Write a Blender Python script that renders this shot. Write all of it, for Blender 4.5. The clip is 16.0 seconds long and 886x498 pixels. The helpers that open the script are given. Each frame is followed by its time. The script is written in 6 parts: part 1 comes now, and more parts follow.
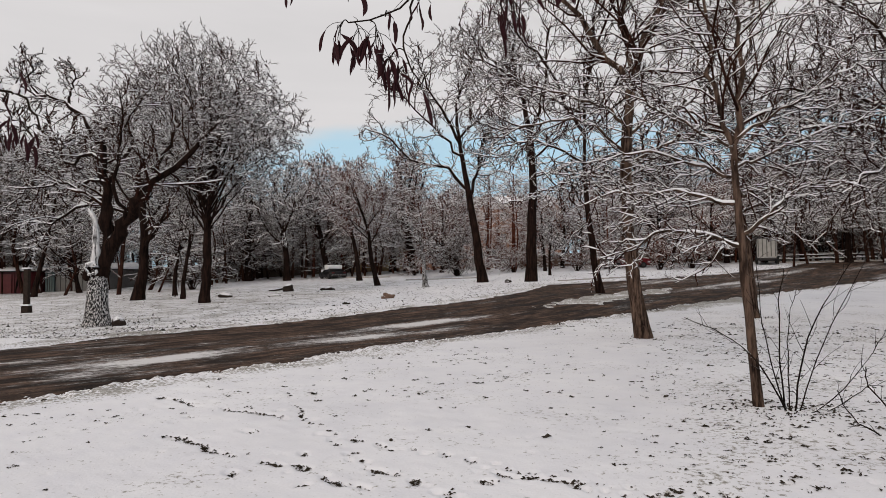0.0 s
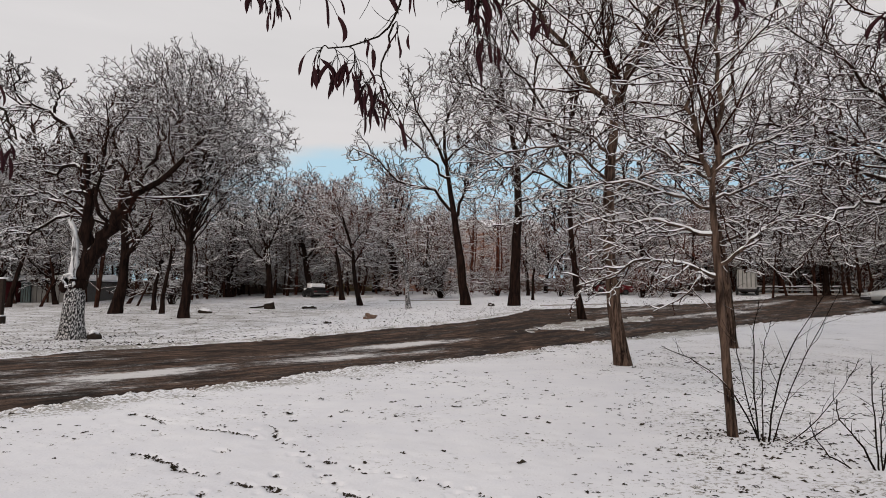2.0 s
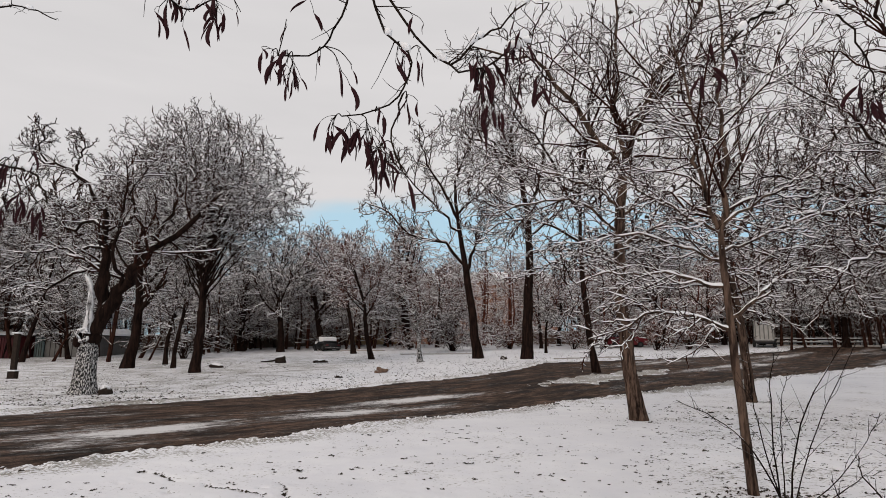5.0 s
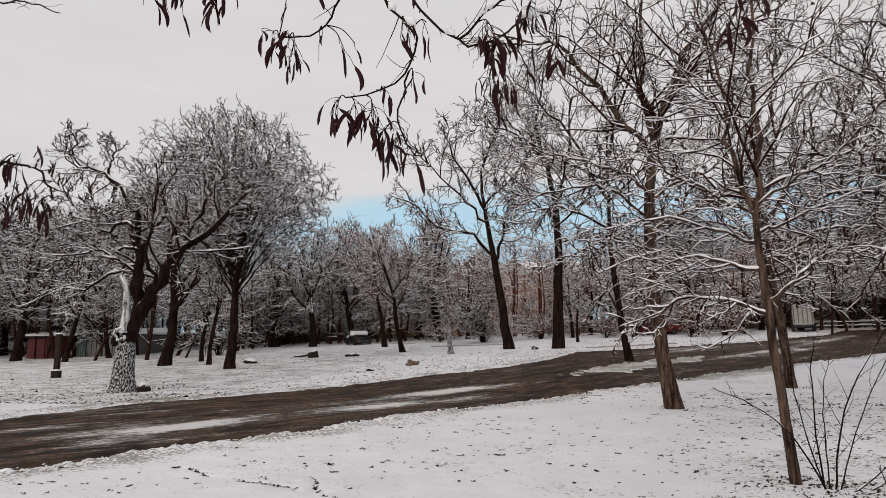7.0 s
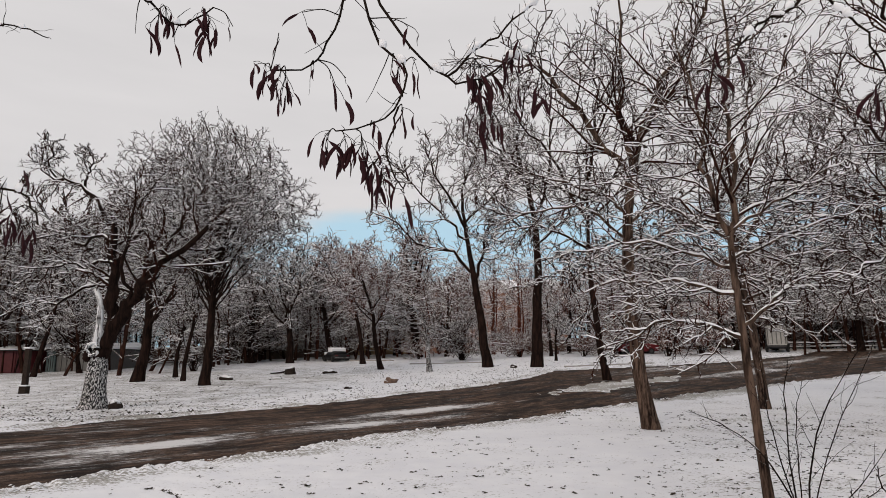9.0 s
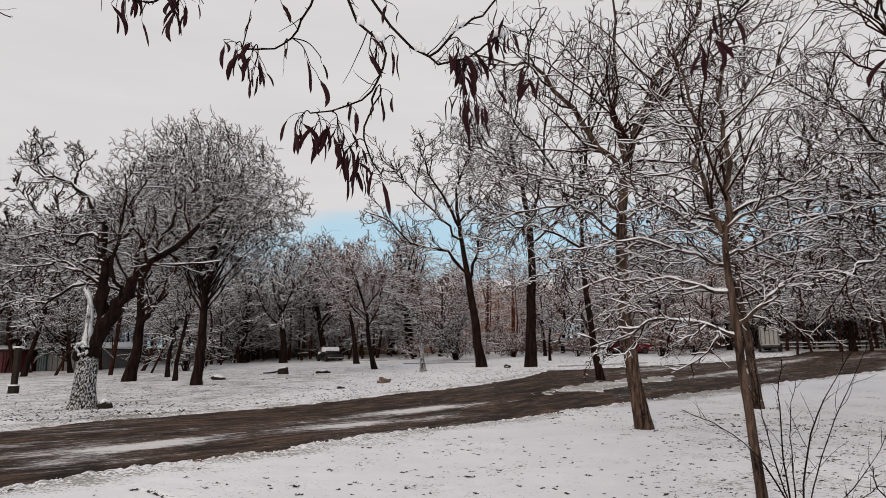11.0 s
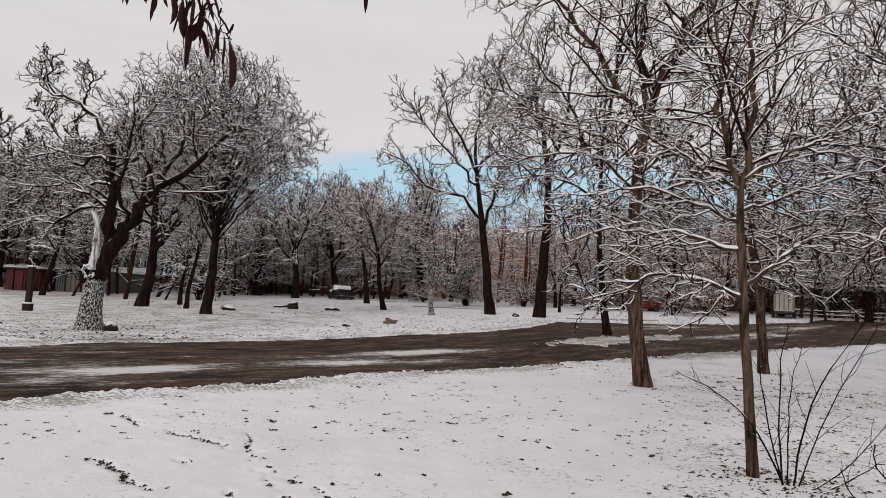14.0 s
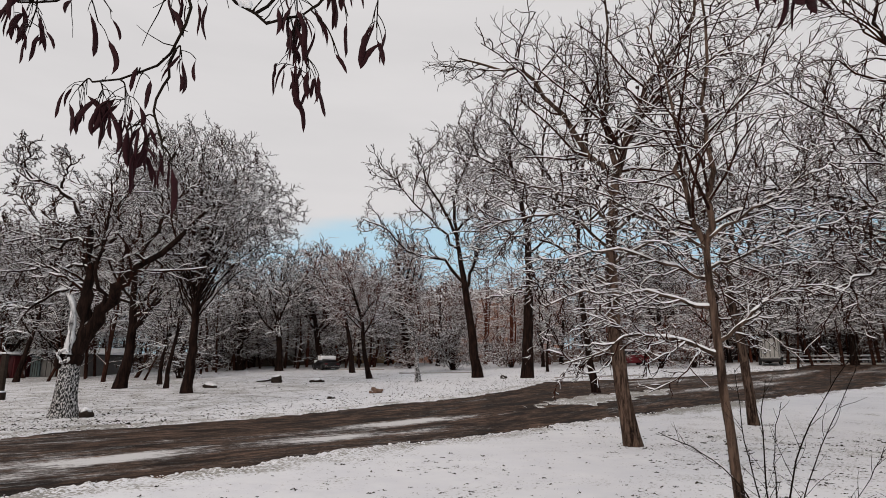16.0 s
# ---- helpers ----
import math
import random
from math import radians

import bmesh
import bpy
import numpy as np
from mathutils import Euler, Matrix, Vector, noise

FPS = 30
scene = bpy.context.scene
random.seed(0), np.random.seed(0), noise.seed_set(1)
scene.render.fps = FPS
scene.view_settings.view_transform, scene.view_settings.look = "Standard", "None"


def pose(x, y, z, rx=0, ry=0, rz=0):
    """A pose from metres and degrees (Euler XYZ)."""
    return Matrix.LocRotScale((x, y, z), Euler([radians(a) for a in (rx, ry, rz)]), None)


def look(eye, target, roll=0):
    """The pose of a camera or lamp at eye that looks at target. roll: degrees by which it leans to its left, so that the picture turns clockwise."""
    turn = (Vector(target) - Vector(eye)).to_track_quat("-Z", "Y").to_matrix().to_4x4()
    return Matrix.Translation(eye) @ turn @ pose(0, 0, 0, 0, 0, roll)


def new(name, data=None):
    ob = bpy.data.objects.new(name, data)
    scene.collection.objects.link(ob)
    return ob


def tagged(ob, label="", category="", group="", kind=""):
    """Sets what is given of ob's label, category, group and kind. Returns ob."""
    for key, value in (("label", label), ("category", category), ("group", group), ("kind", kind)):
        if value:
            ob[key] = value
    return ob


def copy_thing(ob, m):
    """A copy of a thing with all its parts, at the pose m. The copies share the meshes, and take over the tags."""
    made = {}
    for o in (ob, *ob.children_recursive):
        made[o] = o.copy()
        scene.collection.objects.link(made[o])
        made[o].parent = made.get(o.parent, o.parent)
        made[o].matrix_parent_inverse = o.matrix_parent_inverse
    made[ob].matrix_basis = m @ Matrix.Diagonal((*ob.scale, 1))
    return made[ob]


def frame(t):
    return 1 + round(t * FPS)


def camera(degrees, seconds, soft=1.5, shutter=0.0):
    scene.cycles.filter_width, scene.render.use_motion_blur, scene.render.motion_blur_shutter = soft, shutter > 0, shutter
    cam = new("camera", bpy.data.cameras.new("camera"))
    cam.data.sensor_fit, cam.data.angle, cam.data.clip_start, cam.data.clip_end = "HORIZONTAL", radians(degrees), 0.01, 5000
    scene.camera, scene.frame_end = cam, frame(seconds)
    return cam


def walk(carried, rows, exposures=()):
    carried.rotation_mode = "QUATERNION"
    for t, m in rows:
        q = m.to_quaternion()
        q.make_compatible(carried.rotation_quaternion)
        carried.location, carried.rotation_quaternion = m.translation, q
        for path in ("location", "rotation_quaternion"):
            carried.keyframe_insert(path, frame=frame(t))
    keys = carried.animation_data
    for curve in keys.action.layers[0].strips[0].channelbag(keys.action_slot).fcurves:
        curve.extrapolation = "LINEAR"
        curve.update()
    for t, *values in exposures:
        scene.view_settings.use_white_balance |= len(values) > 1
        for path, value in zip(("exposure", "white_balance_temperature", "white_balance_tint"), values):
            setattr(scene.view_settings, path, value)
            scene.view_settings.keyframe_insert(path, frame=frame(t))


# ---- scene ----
cam = camera(71.7, 16.0, soft=0.45)
PATH = [
    (0, (0.68, -0.005, 1.442), (0.395, 1.973, 1.535), -0.8),
    (0.5, (0.711, -0.011, 1.443), (0.44, 1.964, 1.609), -0.9),
    (1, (0.716, -0.014, 1.443), (0.42, 1.954, 1.642), 0.4),
    (1.5, (0.711, -0.048, 1.446), (0.429, 1.92, 1.668), 0.6),
    (2, (0.72, -0.024, 1.446), (0.485, 1.956, 1.61), 0.8),
    (2.5, (0.702, -0.072, 1.46), (0.485, 1.902, 1.698), 0.9),
    (3, (0.715, -0.064, 1.463), (0.514, 1.907, 1.737), 1.0),
    (3.5, (0.713, -0.074, 1.465), (0.496, 1.894, 1.746), 0.5),
    (4, (0.73, -0.067, 1.463), (0.49, 1.893, 1.777), 0.8),
    (4.5, (0.734, -0.094, 1.456), (0.481, 1.862, 1.792), 0.9),
    (7, (0.767, 0.015, 1.448), (0.403, 1.957, 1.755), -0.6),
    (7.5, (0.764, -0.037, 1.456), (0.409, 1.902, 1.794), -0.1),
    (8, (0.731, -0.029, 1.489), (0.393, 1.905, 1.87), -0.4),
    (8.5, (0.745, -0.038, 1.487), (0.437, 1.905, 1.848), -0.2),
    (11, (0.778, 0.076, 1.475), (0.498, 2.023, 1.835), -0.1),
    (11.5, (0.843, 0.081, 1.429), (0.749, 2.068, 1.632), 1.5),
    (12, (0.853, 0.164, 1.386), (0.863, 2.162, 1.314), 2.2),
    (12.5, (0.898, 0.322, 1.352), (0.781, 2.309, 1.16), 3.1),
    (13, (0.931, 0.443, 1.367), (0.9, 2.426, 1.105), 6.0),
    (13.5, (0.954, 0.484, 1.426), (0.588, 2.45, 1.381), 4.5),
    (14, (1.004, 0.539, 1.469), (0.668, 2.502, 1.653), 3.5),
    (14.5, (1.032, 0.569, 1.499), (0.738, 2.53, 1.752), 1.8),
    (15, (1.083, 0.526, 1.514), (0.818, 2.484, 1.827), 0.9),
    (15.5, (1.093, 0.517, 1.538), (0.833, 2.465, 1.907), -0.2),
    (16, (1.101, 0.492, 1.547), (0.815, 2.433, 1.935), 0.5),
]
walk(cam, [(t, look(eye, aim, roll)) for t, eye, aim, roll in PATH], [(0.0, -0.06, 6820, 13), (16.0, -0.06, 6820, 13)])

# ---- world and light ----
def build_world():
    w = bpy.data.worlds.new("world")
    scene.world = w
    w.use_nodes = True
    nt = w.node_tree
    nt.nodes.clear()
    out = nt.nodes.new("ShaderNodeOutputWorld")
    bg = nt.nodes.new("ShaderNodeBackground")
    bg.inputs["Strength"].default_value = 0.1
    sky = nt.nodes.new("ShaderNodeTexSky")
    sky.sky_type = "NISHITA"
    sky.sun_disc = False
    sky.sun_elevation = radians(24)
    sky.sun_rotation = radians(200)
    sky.air_density, sky.dust_density, sky.ozone_density = 1.0, 0.6, 2.0
    tc = nt.nodes.new("ShaderNodeTexCoord")
    sep = nt.nodes.new("ShaderNodeSeparateXYZ")
    nt.links.new(tc.outputs["Generated"], sep.inputs[0])
    stretch = nt.nodes.new("ShaderNodeMapping")
    stretch.inputs["Scale"].default_value = (1.6, 1.6, 9.0)
    nt.links.new(tc.outputs["Generated"], stretch.inputs[0])
    no = nt.nodes.new("ShaderNodeTexNoise")
    no.inputs["Scale"].default_value = 2.2
    no.inputs["Detail"].default_value = 5.0
    nt.links.new(stretch.outputs[0], no.inputs["Vector"])
    wob = nt.nodes.new("ShaderNodeMath")
    wob.operation = "MULTIPLY_ADD"
    wob.inputs[1].default_value = 0.10
    nt.links.new(no.outputs[0], wob.inputs[0])
    nt.links.new(sep.outputs["Z"], wob.inputs[2])
    mr = nt.nodes.new("ShaderNodeMapRange")
    mr.interpolation_type = "SMOOTHSTEP"
    mr.inputs["From Min"].default_value = 0.255
    mr.inputs["From Max"].default_value = 0.315
    # towards the west the cloud sheet hangs lower
    west = nt.nodes.new("ShaderNodeMapRange")
    west.inputs["From Min"].default_value, west.inputs["From Max"].default_value = -0.7, -0.3
    west.inputs["To Min"].default_value, west.inputs["To Max"].default_value = 0.13, 0.0
    nt.links.new(sep.outputs["X"], west.inputs["Value"])
    sheet = nt.nodes.new("ShaderNodeMath")
    nt.links.new(wob.outputs[0], sheet.inputs[0])
    nt.links.new(west.outputs[0], sheet.inputs[1])
    nt.links.new(sheet.outputs[0], mr.inputs["Value"])
    # the open strip of pale blue under the cloud sheet
    strip = nt.nodes.new("ShaderNodeMix")
    strip.data_type = "RGBA"
    strip.inputs["Factor"].default_value = 0.94
    strip.inputs["B"].default_value = (4.7, 7.2, 8.8, 1)
    nt.links.new(sky.outputs[0], strip.inputs["A"])
    cloud = nt.nodes.new("ShaderNodeMix")
    cloud.data_type = "RGBA"
    cloud.inputs["A"].default_value = (6.35, 6.5, 6.75, 1)
    cloud.inputs["B"].default_value = (7.5, 7.62, 7.88, 1)
    nt.links.new(no.outputs[0], cloud.inputs["Factor"])
    mix = nt.nodes.new("ShaderNodeMix")
    mix.data_type = "RGBA"
    nt.links.new(mr.outputs[0], mix.inputs["Factor"])
    nt.links.new(strip.outputs["Result"], mix.inputs["A"])
    nt.links.new(cloud.outputs["Result"], mix.inputs["B"])
    nt.links.new(mix.outputs["Result"], bg.inputs["Color"])
    nt.links.new(bg.outputs[0], out.inputs[0])


build_world()
sun = new("sun", bpy.data.lights.new("sun", "SUN"))
sun.data.energy, sun.data.angle, sun.data.color = 1.1, radians(16), (1.0, 0.87, 0.74)
sun.matrix_world = look((-9, -24, 12), (0, 0, 0))

# ---- materials ----
SNOW = (0.84, 0.84, 0.86, 1)


def shader(name):
    m = bpy.data.materials.new(name)
    m.use_nodes = True
    nt = m.node_tree
    return m, nt, nt.nodes["Principled BSDF"]


def noise_node(nt, scale, detail=4.0, coords="Object", stretch=(1, 1, 1), rough=0.55, turn=0.0):
    tc = nt.nodes.new("ShaderNodeTexCoord")
    mp = nt.nodes.new("ShaderNodeMapping")
    mp.inputs["Scale"].default_value = stretch
    mp.vector_type = "TEXTURE" if turn else "POINT"
    if turn:
        mp.inputs["Rotation"].default_value = (0, 0, radians(-turn))
        mp.inputs["Scale"].default_value = tuple(1 / c for c in stretch)
    nt.links.new(tc.outputs[coords], mp.inputs[0])
    n = nt.nodes.new("ShaderNodeTexNoise")
    n.inputs["Scale"].default_value = scale
    n.inputs["Detail"].default_value = detail
    n.inputs["Roughness"].default_value = rough
    nt.links.new(mp.outputs[0], n.inputs["Vector"])
    return n


def ramp(nt, source, stops):
    r = nt.nodes.new("ShaderNodeValToRGB")
    el = r.color_ramp.elements
    while len(el) < len(stops):
        el.new(0.5)
    for e, (p, c) in zip(el, stops):
        e.position = p
        e.color = (*c, 1) if len(c) == 3 else c
    nt.links.new(source, r.inputs[0])
    return r


def mixed(nt, factor, a, b):
    mx = nt.nodes.new("ShaderNodeMix")
    mx.data_type = "RGBA"
    for sock, v in (("Factor", factor), ("A", a), ("B", b)):
        if isinstance(v, (tuple, float)):
            mx.inputs[sock].default_value = v if isinstance(v, float) or len(v) == 4 else (*v, 1)
        else:
            nt.links.new(v, mx.inputs[sock])
    return mx.outputs["Result"]


def bumped(nt, bsdf, height, strength=0.4, distance=0.02):
    b = nt.nodes.new("ShaderNodeBump")
    b.inputs["Strength"].default_value = strength
    b.inputs["Distance"].default_value = distance
    nt.links.new(height, b.inputs["Height"])
    nt.links.new(b.outputs[0], bsdf.inputs["Normal"])


def upward(nt, lo, hi, grain=8.0, spread=0.5):
    """How far a face looks up, broken up by grain: where snow has settled."""
    g = nt.nodes.new("ShaderNodeNewGeometry")
    sep = nt.nodes.new("ShaderNodeSeparateXYZ")
    nt.links.new(g.outputs["Normal"], sep.inputs[0])
    n = noise_node(nt, grain, 3)
    ma = nt.nodes.new("ShaderNodeMath")
    ma.operation = "MULTIPLY_ADD"
    ma.inputs[1].default_value = spread
    nt.links.new(n.outputs[0], ma.inputs[0])
    nt.links.new(sep.outputs["Z"], ma.inputs[2])
    mr = nt.nodes.new("ShaderNodeMapRange")
    mr.inputs["From Min"].default_value = lo + spread * 0.5
    mr.inputs["From Max"].default_value = hi + spread * 0.5
    nt.links.new(ma.outputs[0], mr.inputs["Value"])
    return mr.outputs[0]


def plain(name, color, rough=0.6, metal=0.0, grain=6.0, vary=0.25, bump=0.15, snow=None, gloss=0.3):
    """Painted, rendered or bare surface with two scales of variation, and snow on its upward faces where wanted."""
    m, nt, b = shader(name)
    n1 = noise_node(nt, grain, 5)
    n2 = noise_node(nt, grain * 0.13, 3)
    dark = tuple(c * (1 - vary) for c in color)
    light = tuple(min(1, c * (1 + vary)) for c in color)
    c1 = ramp(nt, n1.outputs[0], [(0.3, dark), (0.7, light)])
    c2 = ramp(nt, n2.outputs[0], [(0.3, tuple(c * (1 - vary * 0.6) for c in color)), (0.7, light)])
    col = mixed(nt, 0.5, c1.outputs[0], c2.outputs[0])
    if snow:
        col = mixed(nt, upward(nt, *snow), col, SNOW)
    nt.links.new(col, b.inputs["Base Color"])
    b.inputs["Roughness"].default_value = rough
    b.inputs["Metallic"].default_value = metal
    b.inputs["Specular IOR Level"].default_value = gloss
    bumped(nt, b, n1.outputs[0], bump, 0.01)
    return m


def bark(name, dark, light, lo, hi, scale=1.0, grain=7.0, spread=0.6, zs=0.16, edge=(0.43, 0.60), blotch=0.3):
    """Fissured bark with snow on the upper side of limbs and twigs."""
    m, nt, b = shader(name)
    fiss = noise_node(nt, 9 * scale, 6, stretch=(1, 1, zs), rough=0.65)
    spots = noise_node(nt, 1.3 * scale, 3)
    c1 = ramp(nt, fiss.outputs[0], [(edge[0], dark), (edge[1], light)])
    c2 = ramp(nt, spots.outputs[0], [(0.35, dark), (0.65, light)])
    col = mixed(nt, blotch, c1.outputs[0], c2.outputs[0])
    col = mixed(nt, upward(nt, lo, hi, grain, spread), col, SNOW)
    nt.links.new(col, b.inputs["Base Color"])
    b.inputs["Roughness"].default_value = 0.95
    b.inputs["Specular IOR Level"].default_value = 0.06
    bumped(nt, b, fiss.outputs[0], 0.9, 0.03)
    return m


def snow_material(name, tint=SNOW):
    m, nt, b = shader(name)
    fine = noise_node(nt, 38, 6)
    wide = noise_node(nt, 2.2, 4)
    drift = noise_node(nt, 0.35, 3)
    col = ramp(nt, wide.outputs[0], [(0.3, (tint[0] * 0.93, tint[1] * 0.93, tint[2] * 0.95)), (0.7, tint[:3])])
    far = ramp(nt, drift.outputs[0], [(0.35, (0.92, 0.92, 0.93)), (0.65, (1, 1, 1))])
    mx = nt.nodes.new("ShaderNodeMix")
    mx.data_type, mx.blend_type = "RGBA", "MULTIPLY"
    mx.inputs["Factor"].default_value = 1.0
    nt.links.new(col.outputs[0], mx.inputs["A"])
    nt.links.new(far.outputs[0], mx.inputs["B"])
    # thin snow: turf and litter show through in small ragged spots
    thin = noise_node(nt, 17, 5, rough=0.7)
    gate = noise_node(nt, 0.9, 3)
    both = nt.nodes.new("ShaderNodeMath")
    both.operation = "MULTIPLY_ADD"
    both.inputs[1].default_value = 0.45
    nt.links.new(gate.outputs[0], both.inputs[0])
    nt.links.new(thin.outputs[0], both.inputs[2])
    # 'thin' bares turf; on the far lawn it also carries painted tree shade
    worn = nt.nodes.new("ShaderNodeAttribute")
    worn.attribute_name = "thin"
    bare = nt.nodes.new("ShaderNodeMath")
    bare.operation = "MULTIPLY_ADD"
    bare.inputs[1].default_value = 0.16
    nt.links.new(worn.outputs["Fac"], bare.inputs[0])
    nt.links.new(both.outputs[0], bare.inputs[2])
    spots = ramp(nt, bare.outputs[0], [(0.835, (0, 0, 0)), (0.92, (0.85, 0.85, 0.85))])
    turf = ramp(nt, fine.outputs[0], [(0.3, (0.09, 0.085, 0.06)), (0.7, (0.32, 0.29, 0.24))])
    nt.links.new(mixed(nt, spots.outputs[0], mx.outputs["Result"], turf.outputs[0]), b.inputs["Base Color"])
    b.inputs["Roughness"].default_value = 0.75
    bumped(nt, b, fine.outputs[0], 0.35, 0.015)
    return m


def asphalt_material():
    """Wet worn asphalt; the attribute 'cover' holds how much snow lies on it."""
    m, nt, b = shader("wet_asphalt")
    fine = noise_node(nt, 60, 5)
    wear = noise_node(nt, 1.4, 6, stretch=(0.35, 1.2, 1), turn=-53)
    attr = nt.nodes.new("ShaderNodeAttribute")
    attr.attribute_name = "cover"
    base = ramp(nt, wear.outputs[0], [(0.36, (0.013, 0.0095, 0.008)), (0.62, (0.110, 0.078, 0.064))])
    grit = ramp(nt, fine.outputs[0], [(0.35, (0.4, 0.4, 0.4)), (0.7, (1.5, 1.45, 1.4))])
    mx = nt.nodes.new("ShaderNodeMix")
    mx.data_type, mx.blend_type = "RGBA", "MULTIPLY"
    mx.inputs["Factor"].default_value = 1.0
    nt.links.new(base.outputs[0], mx.inputs["A"])
    nt.links.new(grit.outputs[0], mx.inputs["B"])
    ragged = noise_node(nt, 5.5, 9, stretch=(0.55, 1.3, 1), rough=0.85, turn=-53)
    add = nt.nodes.new("ShaderNodeMath")
    add.operation = "MULTIPLY_ADD"
    add.inputs[1].default_value = 2.1
    nt.links.new(ragged.outputs[0], add.inputs[0])
    nt.links.new(attr.outputs["Fac"], add.inputs[2])
    half = nt.nodes.new("ShaderNodeMath")
    half.operation = "MULTIPLY_ADD"
    half.inputs[1].default_value = 0.75
    half.inputs[2].default_value = -0.235
    nt.links.new(add.outputs[0], half.inputs[0])
    cov = ramp(nt, half.outputs[0], [(0.60, (0, 0, 0)), (0.70, (0.10, 0.10, 0.10)), (0.80, (0.45, 0.45, 0.45)), (0.90, (0.95, 0.95, 0.95))])
    lines = noise_node(nt, 3.2, 9, stretch=(0.45, 1.3, 1), rough=0.8, turn=-53)
    rut = ramp(nt, lines.outputs[0], [(0.40, (0.35, 0.33, 0.32)), (0.5, (0.9, 0.86, 0.82)), (0.62, (2.3, 2.15, 2.0))])
    my = nt.nodes.new("ShaderNodeMix")
    my.data_type, my.blend_type = "RGBA", "MULTIPLY"
    my.inputs["Factor"].default_value = 1.0
    nt.links.new(mx.outputs["Result"], my.inputs["A"])
    nt.links.new(rut.outputs[0], my.inputs["B"])
    nt.links.new(mixed(nt, cov.outputs[0], my.outputs["Result"], (0.66, 0.65, 0.65, 1)), b.inputs["Base Color"])
    rr = ramp(nt, wear.outputs[0], [(0.3, (0.65, 0.65, 0.65)), (0.65, (0.95, 0.95, 0.95))])
    nt.links.new(rr.outputs[0], b.inputs["Roughness"])
    b.inputs["Specular IOR Level"].default_value = 0.06
    bumped(nt, b, lines.outputs[0], 0.5, 0.03)
    return m


def glass_material(name, color=(0.03, 0.035, 0.04)):
    m, nt, b = shader(name)
    b.inputs["Base Color"].default_value = (*color, 1)
    b.inputs["Roughness"].default_value = 0.2
    b.inputs["Specular IOR Level"].default_value = 0.2
    return m


M_SNOW = snow_material("snow")
M_CAP = plain("settled_snow", (0.84, 0.84, 0.86), 0.7, grain=40, vary=0.04, bump=0.3)
M_ASPHALT = asphalt_material()
M_BARK = bark("dark_bark", (0.005, 0.003, 0.0025), (0.027, 0.0145, 0.011), 0.46, 0.68)
M_BARK_TAN = bark("tan_bark", (0.010, 0.006, 0.005), (0.135, 0.088, 0.066), 0.5, 0.8, 2.0)
M_BARK_WHITE = bark("snow_plastered_bark", (0.004, 0.003, 0.003), (0.62, 0.60, 0.60), 0.5, 0.8, 3.6, zs=0.4, edge=(0.505, 0.55), blotch=0.04)
M_LIMB_WHITE = bark("snow_covered_limb", (0.02, 0.016, 0.015), (0.70, 0.69, 0.70), 0.0, 0.5, 1.0, edge=(0.42, 0.5), blotch=0.1)
M_TWIG = bark("dark_twig", (0.008, 0.003, 0.0024), (0.044, 0.017, 0.011), 0.46, 0.62, 1, 4.0, 0.5)
M_TWIG_LADEN = bark("snow_laden_twig", (0.009, 0.0035, 0.003), (0.046, 0.018, 0.012), 0.28, 0.55, 1, 4.0, 0.6)
M_TWIG_FAR = bark("distant_twig", (0.012, 0.005, 0.004), (0.056, 0.024, 0.016), 0.4, 0.65, 1, 1.5, 0.6)
M_TWIG_RED = bark("russet_twig", (0.028, 0.009, 0.007), (0.16, 0.055, 0.035), 0.3, 0.56, 1, 1.5, 0.6)
M_SHOOT = bark("thorny_shoot_bark", (0.005, 0.0035, 0.003), (0.022, 0.015, 0.011), 0.75, 0.98)
M_POD = plain("dry_pod", (0.024, 0.0045, 0.0065), 0.7, grain=60, vary=0.5, bump=0.3, gloss=0.15)
M_LEAF = plain("fallen_leaf", (0.040, 0.032, 0.024), 0.9, grain=20, vary=0.6, gloss=0.1)
M_STONE = plain("field_stone", (0.15, 0.095, 0.07), 0.9, grain=9, vary=0.5, bump=0.6, snow=(0.6, 0.85), gloss=0.1)
M_LOG = plain("rotten_wood", (0.030, 0.022, 0.018), 0.95, grain=12, vary=0.5, bump=0.6, snow=(0.5, 0.75), gloss=0.05)
M_GLASS = glass_material("window_glass")

# ---- mesh helpers ----
def mesh_from(name, blocks, material, smooth=True):
    """One mesh from blocks of (verts (n,3), quads (m,4))."""
    vs, fs, off = [], [], 0
    for v, f in blocks:
        vs.append(v)
        fs.append(f + off)
        off += len(v)
    v = np.concatenate(vs).astype(np.float32)
    f = np.concatenate(fs).astype(np.int32)
    me = bpy.data.meshes.new(name)
    me.vertices.add(len(v))
    me.vertices.foreach_set("co", v.ravel())
    me.loops.add(f.size)
    me.loops.foreach_set("vertex_index", f.ravel())
    me.polygons.add(len(f))
    me.polygons.foreach_set("loop_start", np.arange(0, f.size, 4, dtype=np.int32))
    me.polygons.foreach_set("use_smooth", np.full(len(f), smooth))
    me.update(calc_edges=True)
    me.materials.append(material)
    return me


def part(name, bm, material, parent, label=""):
    me = bpy.data.meshes.new(name)
    bm.to_mesh(me)
    bm.free()
    me.materials.append(material)
    ob = new(name, me)
    ob.parent = parent
    return tagged(ob, label) if label else ob


def mesh_part(name, me, parent, label=""):
    ob = new(name, me)
    ob.parent = parent
    return tagged(ob, label) if label else ob


def thing(name, m, label, category, group=""):
    ob = new(name)
    ob.matrix_world = m
    ob.empty_display_size = 0.2
    return tagged(ob, label, category, group)


